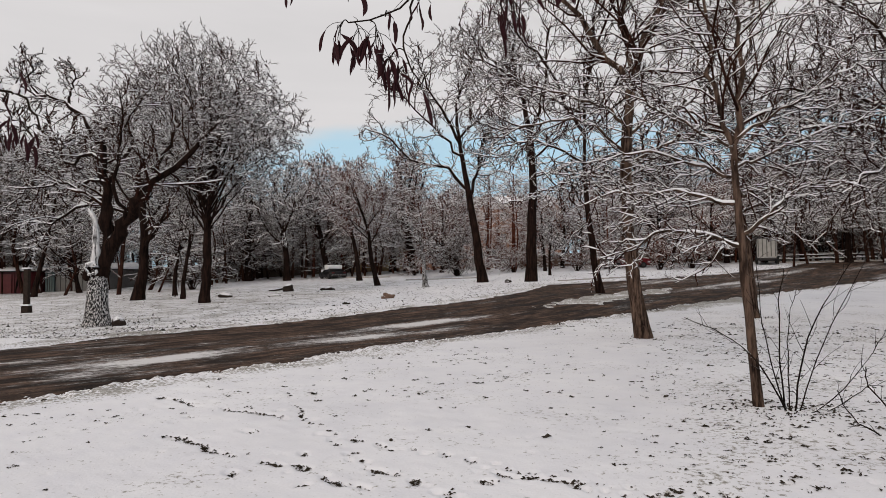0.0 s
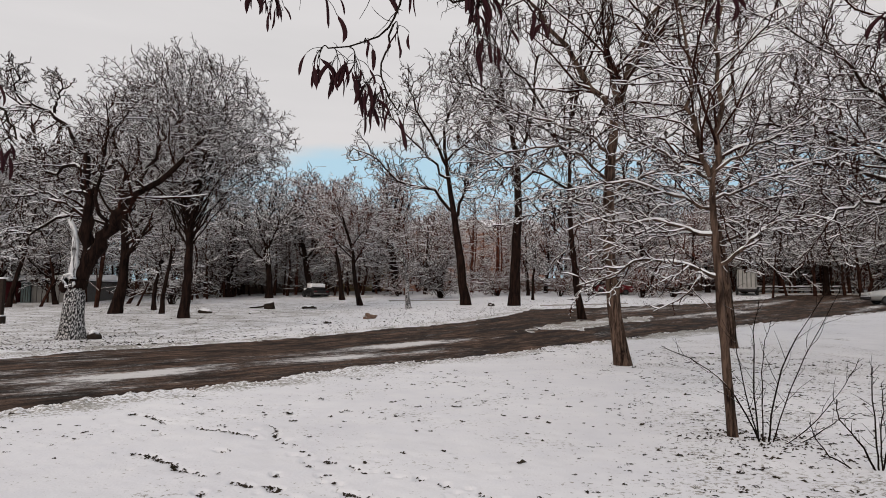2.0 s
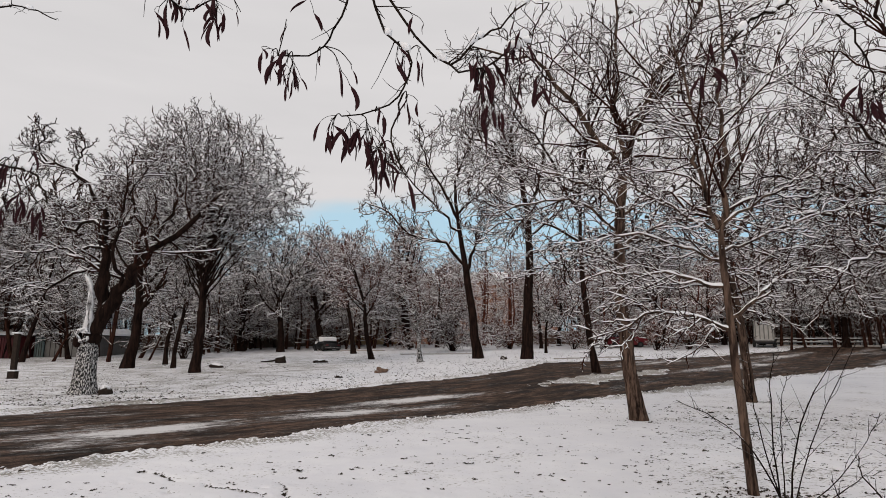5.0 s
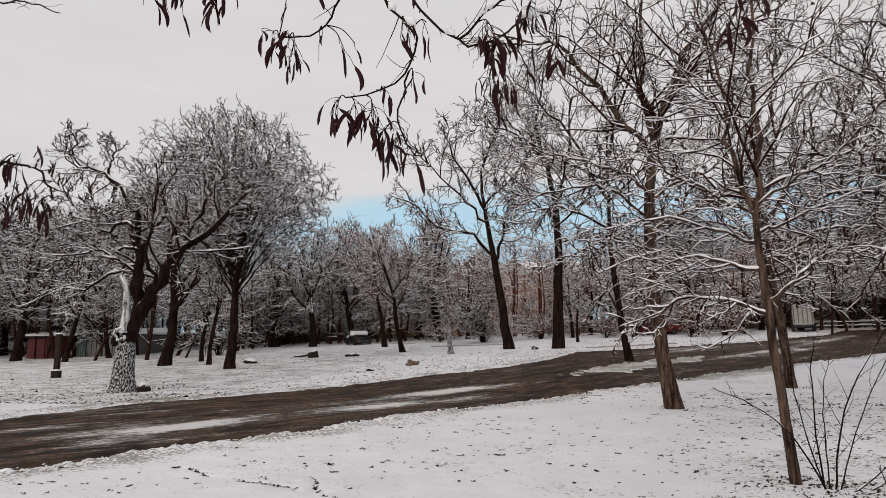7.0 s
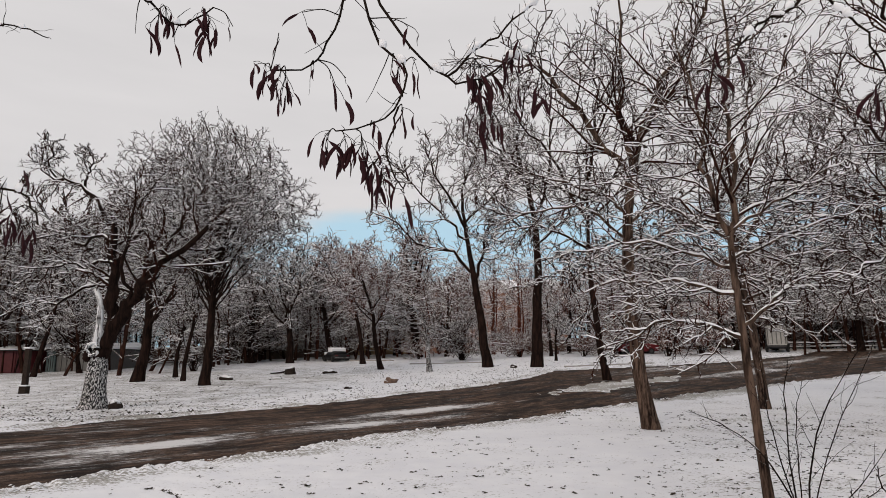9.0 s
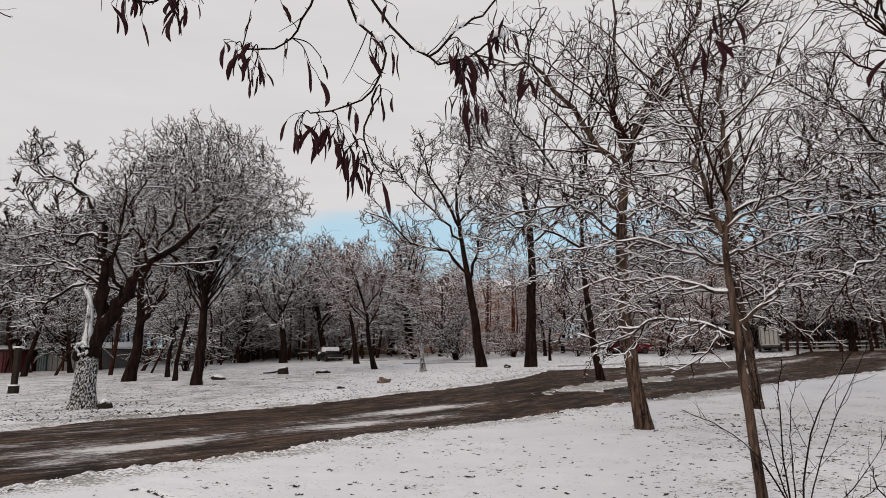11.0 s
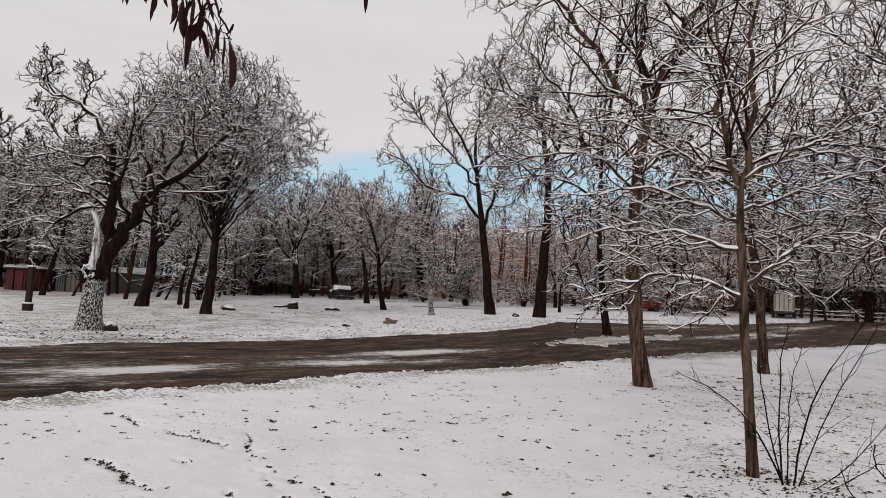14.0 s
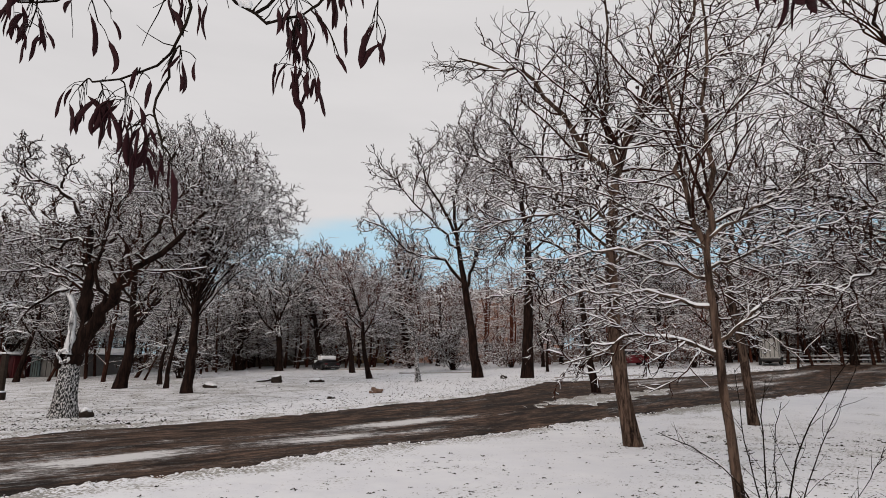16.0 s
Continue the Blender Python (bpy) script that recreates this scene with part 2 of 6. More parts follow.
def box(bm, lo, hi, bevel=0.0):
    r = bmesh.ops.create_cube(bm, size=1.0)
    lo, hi = Vector(lo), Vector(hi)
    bmesh.ops.scale(bm, vec=hi - lo, verts=r["verts"])
    bmesh.ops.translate(bm, vec=(lo + hi) / 2, verts=r["verts"])
    if bevel:
        bmesh.ops.bevel(bm, geom=list({e for v in r["verts"] for e in v.link_edges}), offset=bevel, segments=2, affect="EDGES", profile=0.5)
    return bm


def boxed(lo, hi, bevel=0.0):
    return box(bmesh.new(), lo, hi, bevel)


def unit(v):
    return v / np.maximum(np.linalg.norm(v, axis=-1, keepdims=True), 1e-9)


def tubes(P, R, sides):
    """Tapered tubes round polylines P (m,k,3) with radii R (m,k)."""
    m, k, _ = P.shape
    T = unit(np.gradient(P, axis=1))
    ref = np.eye(3)[np.argmin(np.abs(T).max(1), axis=1)][:, None]
    U = unit(np.cross(T, ref))
    V = np.cross(U, T)
    a = np.arange(sides) / sides * 2 * math.pi + math.pi / 2
    ring = U[:, :, None] * np.cos(a)[:, None] + V[:, :, None] * np.sin(a)[:, None]
    v = P[:, :, None] + ring * R[:, :, None, None]
    i = np.arange(m * k * sides).reshape(m, k, sides)
    j = np.roll(i, -1, axis=2)
    f = np.stack([i[:, :-1], j[:, :-1], j[:, 1:], i[:, 1:]], -1)
    return v.reshape(-1, 3), f.reshape(-1, 4)


def resample(pts, k):
    """A smooth line of k points through control points."""
    p = np.array(pts, float)
    n = len(p)
    q = np.vstack([2 * p[0] - p[1], p, 2 * p[-1] - p[-2]])
    out = []
    for s in np.linspace(0, n - 1, k):
        i = min(int(s), n - 2)
        t = s - i
        a, b, c, d = q[i:i + 4]
        out.append(0.5 * (2 * b + (c - a) * t + (2 * a - 5 * b + 4 * c - d) * t * t + (3 * b - a - 3 * c + d) * t ** 3))
    return np.array(out)


def kids(P, R, n, rng, t0=0.25, t1=1.0, ln=0.5, ang=50, up=0.05, wig=0.15, k=5, rs=0.6, rmin=0.004, taper=0.35, flat=0.0):
    """n side shoots on every polyline of P."""
    m, kp, _ = P.shape
    L = np.linalg.norm(np.diff(P, axis=1), axis=2).sum(1)
    idx = np.repeat(np.arange(m), n)
    t = t0 + (t1 - t0) * (np.tile(np.arange(n), m) + rng.random(m * n)) / n
    f = np.clip(t * (kp - 1), 0, kp - 1.001)
    i = f.astype(int)
    w = (f - i)[:, None]
    base = P[idx, i] * (1 - w) + P[idx, i + 1] * w
    T = unit(P[idx, i + 1] - P[idx, i])
    r = R[idx, i] * (1 - w[:, 0]) + R[idx, i + 1] * w[:, 0]
    s = rng.normal(size=T.shape)
    s[:, 2] *= 1 - flat
    s = unit(s - (s * T).sum(1, keepdims=True) * T)
    a = np.radians(ang) * rng.uniform(0.6, 1.3, m * n)[:, None]
    d = unit(T * np.cos(a) + s * np.sin(a))
    step = (L[idx] * ln * (1 - 0.5 * t) * rng.uniform(0.5, 1.3, m * n) / (k - 1))[:, None]
    pts = [base]
    for _ in range(k - 1):
        pts.append(pts[-1] + d * step)
        d = unit(d + rng.normal(size=d.shape) * wig + np.array([0, 0, up]))
    r0 = np.maximum(r * rs, rmin)
    return np.stack(pts, 1), r0[:, None] * np.linspace(1, taper, k)[None]


def caps(P, R, rng, keep=0.8, size=0.85, sides=5, extra=0.003):
    """Ridges of snow along the tops of limbs, thinner where they are steep."""
    T = unit(np.gradient(P, axis=1))
    flat = np.sqrt(np.clip(1 - T[..., 2] ** 2, 0, 1))
    gaps = rng.random(R.shape) < keep
    rad = (np.minimum(R * size, 0.035) + extra) * flat ** 1.5 * rng.uniform(0.35, 1.2, R.shape) * gaps
    Q = P.copy()
    Q[..., 2] += R * 0.85 + rad * 0.3
    return tubes(Q, np.maximum(rad, 0.0004), sides)


# ---- ground ----
def ease(v):
    v = np.clip(v, 0, 1)
    return v * v * (3 - 2 * v)


def lie(x, y):
    """Height of the land: level in front, rising gently beyond the road and to the east."""
    x, y = np.asarray(x, float), np.asarray(y, float)
    yy = np.minimum(y, 75) + 0.15 * np.maximum(0, y - 75)
    return ease((y - 12) / 14) * (0.0325 * (yy - 15.5) + 0.016 * np.clip(x, -45, 60)) + 0.018 * np.maximum(0, np.minimum(y, 82) - 42)


def ground_pose(x, y, turn=0.0, sink=0.0):
    return pose(x, y, float(lie(x, y)) - sink, 0, 0, turn)


def fbm(x, y, scale, seed=0.0, octaves=3):
    """Cheap smooth noise from rotated sines, about -1 to 1."""
    r = np.random.default_rng(int(seed * 7 + 3))
    v, amp, tot = 0, 1.0, 0
    for o in range(octaves):
        for _ in range(4):
            a, ph, fr = r.uniform(0, 6.28), r.uniform(0, 6.28), scale * 2 ** o * r.uniform(0.7, 1.4)
            v = v + amp * np.sin((x * math.cos(a) + y * math.sin(a)) * fr + ph)
            tot += amp * 0.5
        amp *= 0.55
    return v / tot


NEAR_Y = (-30, 3, 6.5, 7.5, 9.1, 10.1, 12.9, 14.8, 18.75, 21.5, 25.2, 29, 35.5, 45, 50, 62, 70)
NEAR_X = (-24, -7.4, -5.6, -5.15, -4.1, -3.4, -2.2, -0.75, 2, 4.4, 8.4, 12.5, 19, 29, 38, 80, 110)
FAR_Y = (-30, 2, 11.4, 14.8, 16.6, 19.5, 23.3, 27.75, 33, 37, 41, 43.5, 47, 55, 62, 66, 70)
FAR_X = (-30, -12.6, -10.5, -10.2, -9.25, -7.56, -5, -2.2, 0.1, 1.0, 1.6, 6.8, 13.3, 22, 26, 60, 120)


def road_depth(x, y):
    """Metres inside the roadway (negative: outside), with ragged banks and the snowy island in it."""
    n, f = np.interp(y, NEAR_Y, NEAR_X), np.interp(y, FAR_Y, FAR_X)
    d = np.minimum(n - x, x - f) * 0.75
    d = d + 0.15 * fbm(x, y, 2.2, 1) + 0.10 * fbm(x, y, 9, 2)
    u, v = (x - 4.3) * 0.55 + (y - 28.0) * 0.835, (x - 4.3) * 0.835 - (y - 28.0) * 0.55
    isle = (np.sqrt((u / 4.6) ** 2 + (v / 1.15) ** 2) - 1) * 1.1 + 0.40 * fbm(x, y, 3, 5) + 0.2 * fbm(x, y, 10, 6)
    d = np.minimum(d, isle)
    return np.where(y > 70, -1.0, d)


TRAILS = (
    ((-2.5, 7.75), (-1.9, 6.45), (-1.45, 5.75), (-0.75, 4.7), (-0.2, 4.15), (0.35, 3.75), (0.75, 3.45), (1.1, 3.2), (1.45, 2.95)),
    ((-1.15, 5.4), (-0.55, 5.0), (0.0, 4.8), (0.7, 4.4), (1.25, 4.15), (1.85, 4.1)),
)
# short furrows scuffed in the snow: from, to, how much turf shows
FURROWS = (((-2.6, 5.15), (-1.65, 4.6), 1.0), ((-1.35, 4.5), (-1.0, 4.37), 1.0), ((-0.85, 4.2), (-0.42, 3.95), 0.8), ((-2.75, 6.4), (-1.75, 5.85), 0.6), ((0.4, 4.45), (1.0, 4.18), 1.0),
           ((1.0, 3.54), (1.4, 3.33), 0.8), ((1.45, 3.48), (1.8, 3.38), 0.7), ((1.7, 3.93), (2.2, 3.76), 1.1), ((0.93, 3.75), (1.3, 3.65), 0.6), ((1.63, 3.14), (1.9, 3.06), 1.0),
           ((2.68, 3.92), (3.1, 3.9), 0.7), ((-3.8, 6.9), (-3.0, 6.45), 0.5), ((2.85, 3.6), (3.15, 3.35), 0.8))
STEPS = ((-1.0, 4.37), (-1.5, 4.22), (-1.33, 3.58), (-0.86, 4.0), (-0.78, 3.58), (-0.61, 3.22), (-0.48, 2.8), (-0.58, 2.76), (-0.6, 2.9), (-2.8, 5.87), (-2.0, 6.24), (-1.9, 5.34), (-1.16, 4.76),
         (0.19, 3.39), (0.36, 3.17), (0.39, 2.87), (0.3, 2.73), (-0.03, 3.26), (2.26, 3.98), (3.54, 4.42), (3.42, 4.0), (0.36, 4.21), (0.57, 2.92), (0.75, 2.84), (0.94, 2.79), (-0.29, 3.0), (-1.0, 3.3))


def trail_prints():
    """Dents in the snow: x, y, radius, depth, turf showing."""
    rng = np.random.default_rng(5)
    out = []
    for tr in TRAILS:
        q = resample([(*p, 0) for p in tr], 120)
        length = np.linalg.norm(np.diff(q, axis=0), axis=1).sum()
        for s in np.linspace(0, 119, int(length / 0.075)).astype(int):
            out.append((*(q[s, :2] + rng.normal(size=2) * 0.045), rng.uniform(0.022, 0.045), rng.uniform(0.015, 0.032), rng.choice((0.0, 0.25, 0.6))))
    for (ax, ay), (bx, by), turf in FURROWS:
        n = int(math.dist((ax, ay), (bx, by)) / 0.028)
        wave = rng.normal(size=2)
        for i in range(n):
            t = i / max(n - 1, 1)
            sway = 0.03 * math.sin(t * 6 + wave[0] * 3) + 0.015 * math.sin(t * 17 + wave[1] * 3)
            out.append((ax + (bx - ax) * t + sway, ay + (by - ay) * t + sway + rng.normal() * 0.006, rng.uniform(0.024, 0.042), rng.uniform(0.014, 0.026), turf * rng.choice((0.0, 0.12, 0.45))))
    for x, y in STEPS:
        out.append((x, y, rng.uniform(0.035, 0.055), rng.uniform(0.03, 0.045), 0.5))
        out.append((x + rng.normal() * 0.04, y + rng.normal() * 0.03, rng.uniform(0.02, 0.035), 0.025, 0.3))
    for _ in range(240):
        out.append((rng.uniform(-4, 5), rng.uniform(2.3, 9), rng.uniform(0.016, 0.04), rng.uniform(0.008, 0.02), rng.choice((0.0, 0.0, 0.6))))
    return np.array(out)


PRINTS = trail_prints()


def build_ground():
    ang = np.concatenate([np.linspace(-180, -58, 40, endpoint=False), np.linspace(-58, 58, 420, endpoint=False), np.linspace(58, 180, 40, endpoint=False)])
    a = np.radians(ang)
    r = np.concatenate([[0.02], np.linspace(0.4, 1.6, 6, endpoint=False), np.geomspace(1.6, 12, 260, endpoint=False), np.geomspace(12, 90, 120, endpoint=False), np.geomspace(90, 1500, 24)])
    A, Rr = np.meshgrid(a, r)
    x, y = 0.8 + Rr * np.sin(A), Rr * np.cos(A)
    d = road_depth(x, y)
    z = lie(x, y)
    cover = 0.05 - 0.09 * ease((d + 0.12) / 0.3)
    bank = 0.05 * np.exp(-((d + 0.22) / 0.15) ** 2) * (0.4 + 0.9 * fbm(x, y, 7, 8) + 0.6 * fbm(x, y, 19, 9))
    relief = (0.016 * fbm(x, y, 1.3, 11) + 0.006 * fbm(x, y, 6, 12) + 0.0035 * fbm(x, y, 17, 13, 2)) * ease((0.1 - d) / 0.3)
    relief = relief * np.clip(25 / np.maximum(Rr, 1), 0.2, 1)
    z = z + cover + bank + relief
    near = (Rr < 12).ravel()
    X, Y = x.ravel()[near], y.ravel()[near]
    dent, rim = np.zeros(len(X)), np.zeros(len(X))
    for px, py, s, deep, _ in PRINTS:
        q = ((X - px) ** 2 + (Y - py) ** 2) / s ** 2
        dent = np.minimum(dent, np.where(q < 9, -deep * np.exp(-q * q), 0))
        rim = np.maximum(rim, np.where(q < 9, 0.15 * deep * np.exp(-(np.sqrt(q) - 1.6) ** 2 * 3), 0))
    zz = z.ravel()
    zz[near] += dent + rim * (dent > -0.004)
    n, k = z.shape
    i = np.arange(n * k).reshape(n, k)
    j = np.roll(i, -1, axis=1)
    f = np.stack([i[:-1], i[1:], j[1:], j[:-1]], -1).reshape(-1, 4)
    me = mesh_from("ground", [(np.stack([x.ravel(), y.ravel(), zz], 1), f[:, ::-1])], M_SNOW)
    # the western term mixes turf showing with shade of the trees put into colour
    thin = 0.75 * ease((-7.5 - x) / 4) * ease((y - 12) / 4) * ease((62 - y) / 20) + 0.35 * ease((x - 0.22 * y - 0.1) / 1.0) * ease((24 - y) / 8) + 1.0 * np.exp(-((d + 0.35) / 0.4) ** 2) + 0.9 * ((np.hypot(x - 4.3, (y - 28) * 0.8) < 5.5) & (d < 0))
    at = me.attributes.new("thin", "FLOAT", "POINT")
    at.data.foreach_set("value", thin.ravel().astype(np.float32))
    tagged(new("ground", me), "snow-covered parkland lawn with footprints and leaf litter", "ground", kind="structure")


def build_road():
    ys = np.concatenate([np.arange(-28, 4, 1.0), np.geomspace(4, 69.5, 260)])
    ts = np.linspace(-0.06, 1.06, 90)
    Y, T = np.meshgrid(ys, ts, indexing="ij")
    n, f = np.interp(Y, NEAR_Y, NEAR_X), np.interp(Y, FAR_Y, FAR_X)
    X = f + (n - f) * T
    Z = lie(X, Y) + 0.012 + 0.008 * fbm(X, Y, 0.9, 21)
    # snow lying in streaks along the way
    u, v = X * 0.6 + Y * 0.8, X * 0.8 - Y * 0.6
    streak = 0.26 * fbm(u * 0.12, v, 3.2, 22) + 0.16 * fbm(u * 0.25, v, 9.0, 23) - 0.14
    for cx, cy, lu, lv, amt in ((-6.3, 10.4, 1.9, 1.05, 0.85), (-6.4, 8.7, 0.9, 0.5, 0.6), (-4.0, 14.4, 2.6, 1.0, 0.85), (-3.0, 18.5, 2.0, 0.65, 0.8), (-8.6, 12.5, 1.6, 0.3, 0.4), (0.2, 21.5, 2.5, 0.25, 0.4),
                                (9.5, 33.5, 5.0, 1.0, 0.55), (14, 38, 6, 0.9, 0.5), (9, 41, 6, 1.6, 0.6), (18, 47, 7, 1.4, 0.6), (24, 43, 5, 1.0, 0.55), (27, 52, 8, 1.2, 0.5)):
        du, dv = (X - cx) * 0.6 + (Y - cy) * 0.8, (X - cx) * 0.8 - (Y - cy) * 0.6
        streak = streak + 0.78 * amt * np.exp(-((du / lu) ** 2 + (dv / lv) ** 2))
    i = np.arange(X.size).reshape(X.shape)
    q = np.stack([i[:-1, :-1], i[:-1, 1:], i[1:, 1:], i[1:, :-1]], -1).reshape(-1, 4)
    me = mesh_from("road", [(np.stack([X.ravel(), Y.ravel(), Z.ravel()], 1), q)], M_ASPHALT)
    at = me.attributes.new("cover", "FLOAT", "POINT")
    at.data.foreach_set("value", streak.ravel().astype(np.float32))
    tagged(new("road", me), "wet dark asphalt road streaked with melting snow", "road", kind="structure")


build_ground()
build_road()


# ---- trees ----
def resampled(P, k):
    return np.array([resample(p, k) for p in P])


def widened(R, k):
    t = np.linspace(0, R.shape[1] - 1, k)
    return np.array([np.interp(t, np.arange(R.shape[1]), r) for r in R])


def grow(name, at, trunk, r0, limbs, levels, label, seed, category="tree", group="", mats=None, snow=(), turn=0.0, flare=1.35, sides=10, taper=0.55, ridges=0.05):
    """A tree: trunk through control points, limbs (control points, base radius), then levels of side shoots.
    snow: the levels (0: trunk and limbs) whose tops carry ridges of snow."""
    rng = np.random.default_rng(seed)
    bark_m, twig_m = mats or (M_BARK, M_TWIG)
    root = thing(name, ground_pose(*at, turn, 0.05), label, category, group)
    tp = resample(trunk, 14)[None]
    tr = r0 * np.linspace(1, taper, 14)[None]
    tr[0, 0] *= flare
    tr[0, 1] *= 1 + (flare - 1) * 0.25
    tp[0, 1:] += rng.normal(size=(13, 3)) * r0 * 0.07
    if ridges:
        fine_p = resample(tp[0], 56)[None]
        fine_r = np.interp(np.linspace(0, 13, 56), np.arange(14), tr[0])[None]
        v, f = tubes(fine_p, fine_r, 36)
        v = v.reshape(56, 36, 3)
        a, h = np.meshgrid(np.arange(36) / 36 * 2 * math.pi, fine_p[0, :, 2])
        lift = 0.5 * np.sin(a * 9 + 2.2 * np.sin(h * 1.9) + 0.6 * np.sin(h * 7)) + 0.5 * np.sin(a * 5 - h * 1.1 + 1.4 * np.sin(h * 3.1 + a)) + 0.35 * rng.normal(size=a.shape)
        v = v + unit(v - fine_p[0][:, None]) * (lift * ridges * fine_r[0][:, None])[..., None]
        blocks = [(v.reshape(-1, 3), f)]
    else:
        blocks = [tubes(tp, tr, sides + 4)]
    lp, lr = [], []
    for pts, r in limbs:
        q = resample(pts, 12)
        q[1:] += rng.normal(size=(11, 3)) * (0.2 * min(r, 0.1) + 0.010 * np.linalg.norm(q[-1] - q[0]))
        lp.append(q)
        lr.append(r * 0.72 * np.linspace(1, 0.25, 12))
    if limbs:
        lp, lr = np.array(lp), np.array(lr)
    else:
        lp, lr = kids(tp, tr, levels[0].pop("limbs"), rng, **levels[0].pop("limb"))
    blocks.append(tubes(lp, lr, sides - 2))
    mesh_part("trunk", mesh_from("trunk", blocks, bark_m), root)
    P, R = lp, lr
    crown, white = [], []
    if 0 in snow:
        white.append(caps(resampled(lp, 26), widened(lr, 26), rng, 0.86, 0.72, 6, 0.005))
    trunk_kids = levels[0].pop("from_trunk", None) if levels else None
    for n, lv in enumerate(levels):
        lv = dict(lv)
        count, sd = lv.pop("n"), lv.pop("sides", 3)
        Q, S = kids(P, R, count, rng, **lv)
        if n == 0 and trunk_kids:
            Q2, S2 = kids(tp, tr, trunk_kids.pop("n"), rng, **{**trunk_kids, "k": Q.shape[1]})
            Q, S = np.concatenate([Q, Q2]), np.concatenate([S, S2])
        crown.append(tubes(Q, S, sd))
        if n + 1 in snow:
            white.append(caps(Q, S, rng, 0.82, 0.95, 5 if n == 0 else 3, 0.0035))
        P, R = Q, S
    mesh_part("crown", mesh_from("crown", crown, twig_m), root, "bare twigs dusted with snow")
    if white:
        mesh_part("snow_cover", mesh_from("snow_cover", white, M_CAP), root, "ridges of fresh snow")
    return root, P


def lv(n, ln, ang, up=0.05, wig=0.15, k=4, rs=0.6, rmin=0.006, t0=0.2, sides=3, **more):
    return dict(n=n, ln=ln, ang=ang, up=up, wig=wig, k=k, rs=rs, rmin=rmin * 1.42, t0=t0, sides=sides, **more)


# slender young tree by the shrubs
sap_root, sap_tips = grow("young_tree", (3.0, 6.86), ((0, 0, 0), (-0.08, 0, 1.2), (-0.14, 0, 2.2), (-0.16, 0, 2.8), (-0.17, 0.0, 3.05)), 0.05,
    [(((-0.17, 0, 2.95), (-0.33, 0.1, 3.5), (-0.38, 0.2, 4.4), (-0.5, 0.2, 5.6)), 0.05),
     (((-0.17, 0, 2.95), (-0.04, 0.1, 3.7), (0.0, 0.1, 4.8), (0.1, 0.2, 6.6)), 0.055),
     (((-0.11, 0, 1.82), (-0.5, -0.1, 1.95), (-1.0, -0.2, 2.02), (-1.25, -0.2, 1.83), (-1.7, -0.3, 1.7)), 0.032),
     (((-0.12, 0, 1.95), (0.15, -0.1, 2.2), (0.5, 0.1, 2.42), (0.9, 0.2, 2.5)), 0.032),
     (((-0.14, 0, 2.3), (-0.7, 0.2, 2.45), (-1.3, 0.3, 2.5), (-1.9, 0.3, 2.35)), 0.03),
     (((-0.15, 0, 2.6), (-0.6, 0.3, 2.85), (-1.2, 0.5, 3.0), (-1.7, 0.6, 2.9)), 0.027),
     (((-0.15, 0, 2.7), (0.3, 0.3, 2.9), (0.9, 0.4, 3.15), (1.4, 0.5, 3.3)), 0.028),
     (((-0.17, 0, 3.0), (0.2, -0.2, 3.2), (0.6, -0.3, 3.5), (1.0, -0.3, 3.7)), 0.025),
     (((-0.16, 0, 2.9), (-0.6, -0.2, 3.1), (-1.0, -0.2, 3.35), (-1.3, -0.2, 3.7)), 0.024),
     (((-0.14, 0, 2.45), (0.1, 0.5, 2.5), (0.5, 0.9, 2.6), (0.9, 1.3, 2.6)), 0.026)],
    [lv(17, 0.55, 55, 0.02, 0.30, 6, 0.5, 0.006, 0.08, 5), lv(7, 0.5, 52, 0.02, 0.38, 5, 0.65, 0.0052, 0.12, 4), lv(2, 0.45, 48, 0.03, 0.25, 3, 0.75, 0.0038)],
    "slender young tree with snow lying along its bare branches", 11, mats=(M_BARK_TAN, M_TWIG), snow=(0, 1, 2), sides=10, flare=1.25)

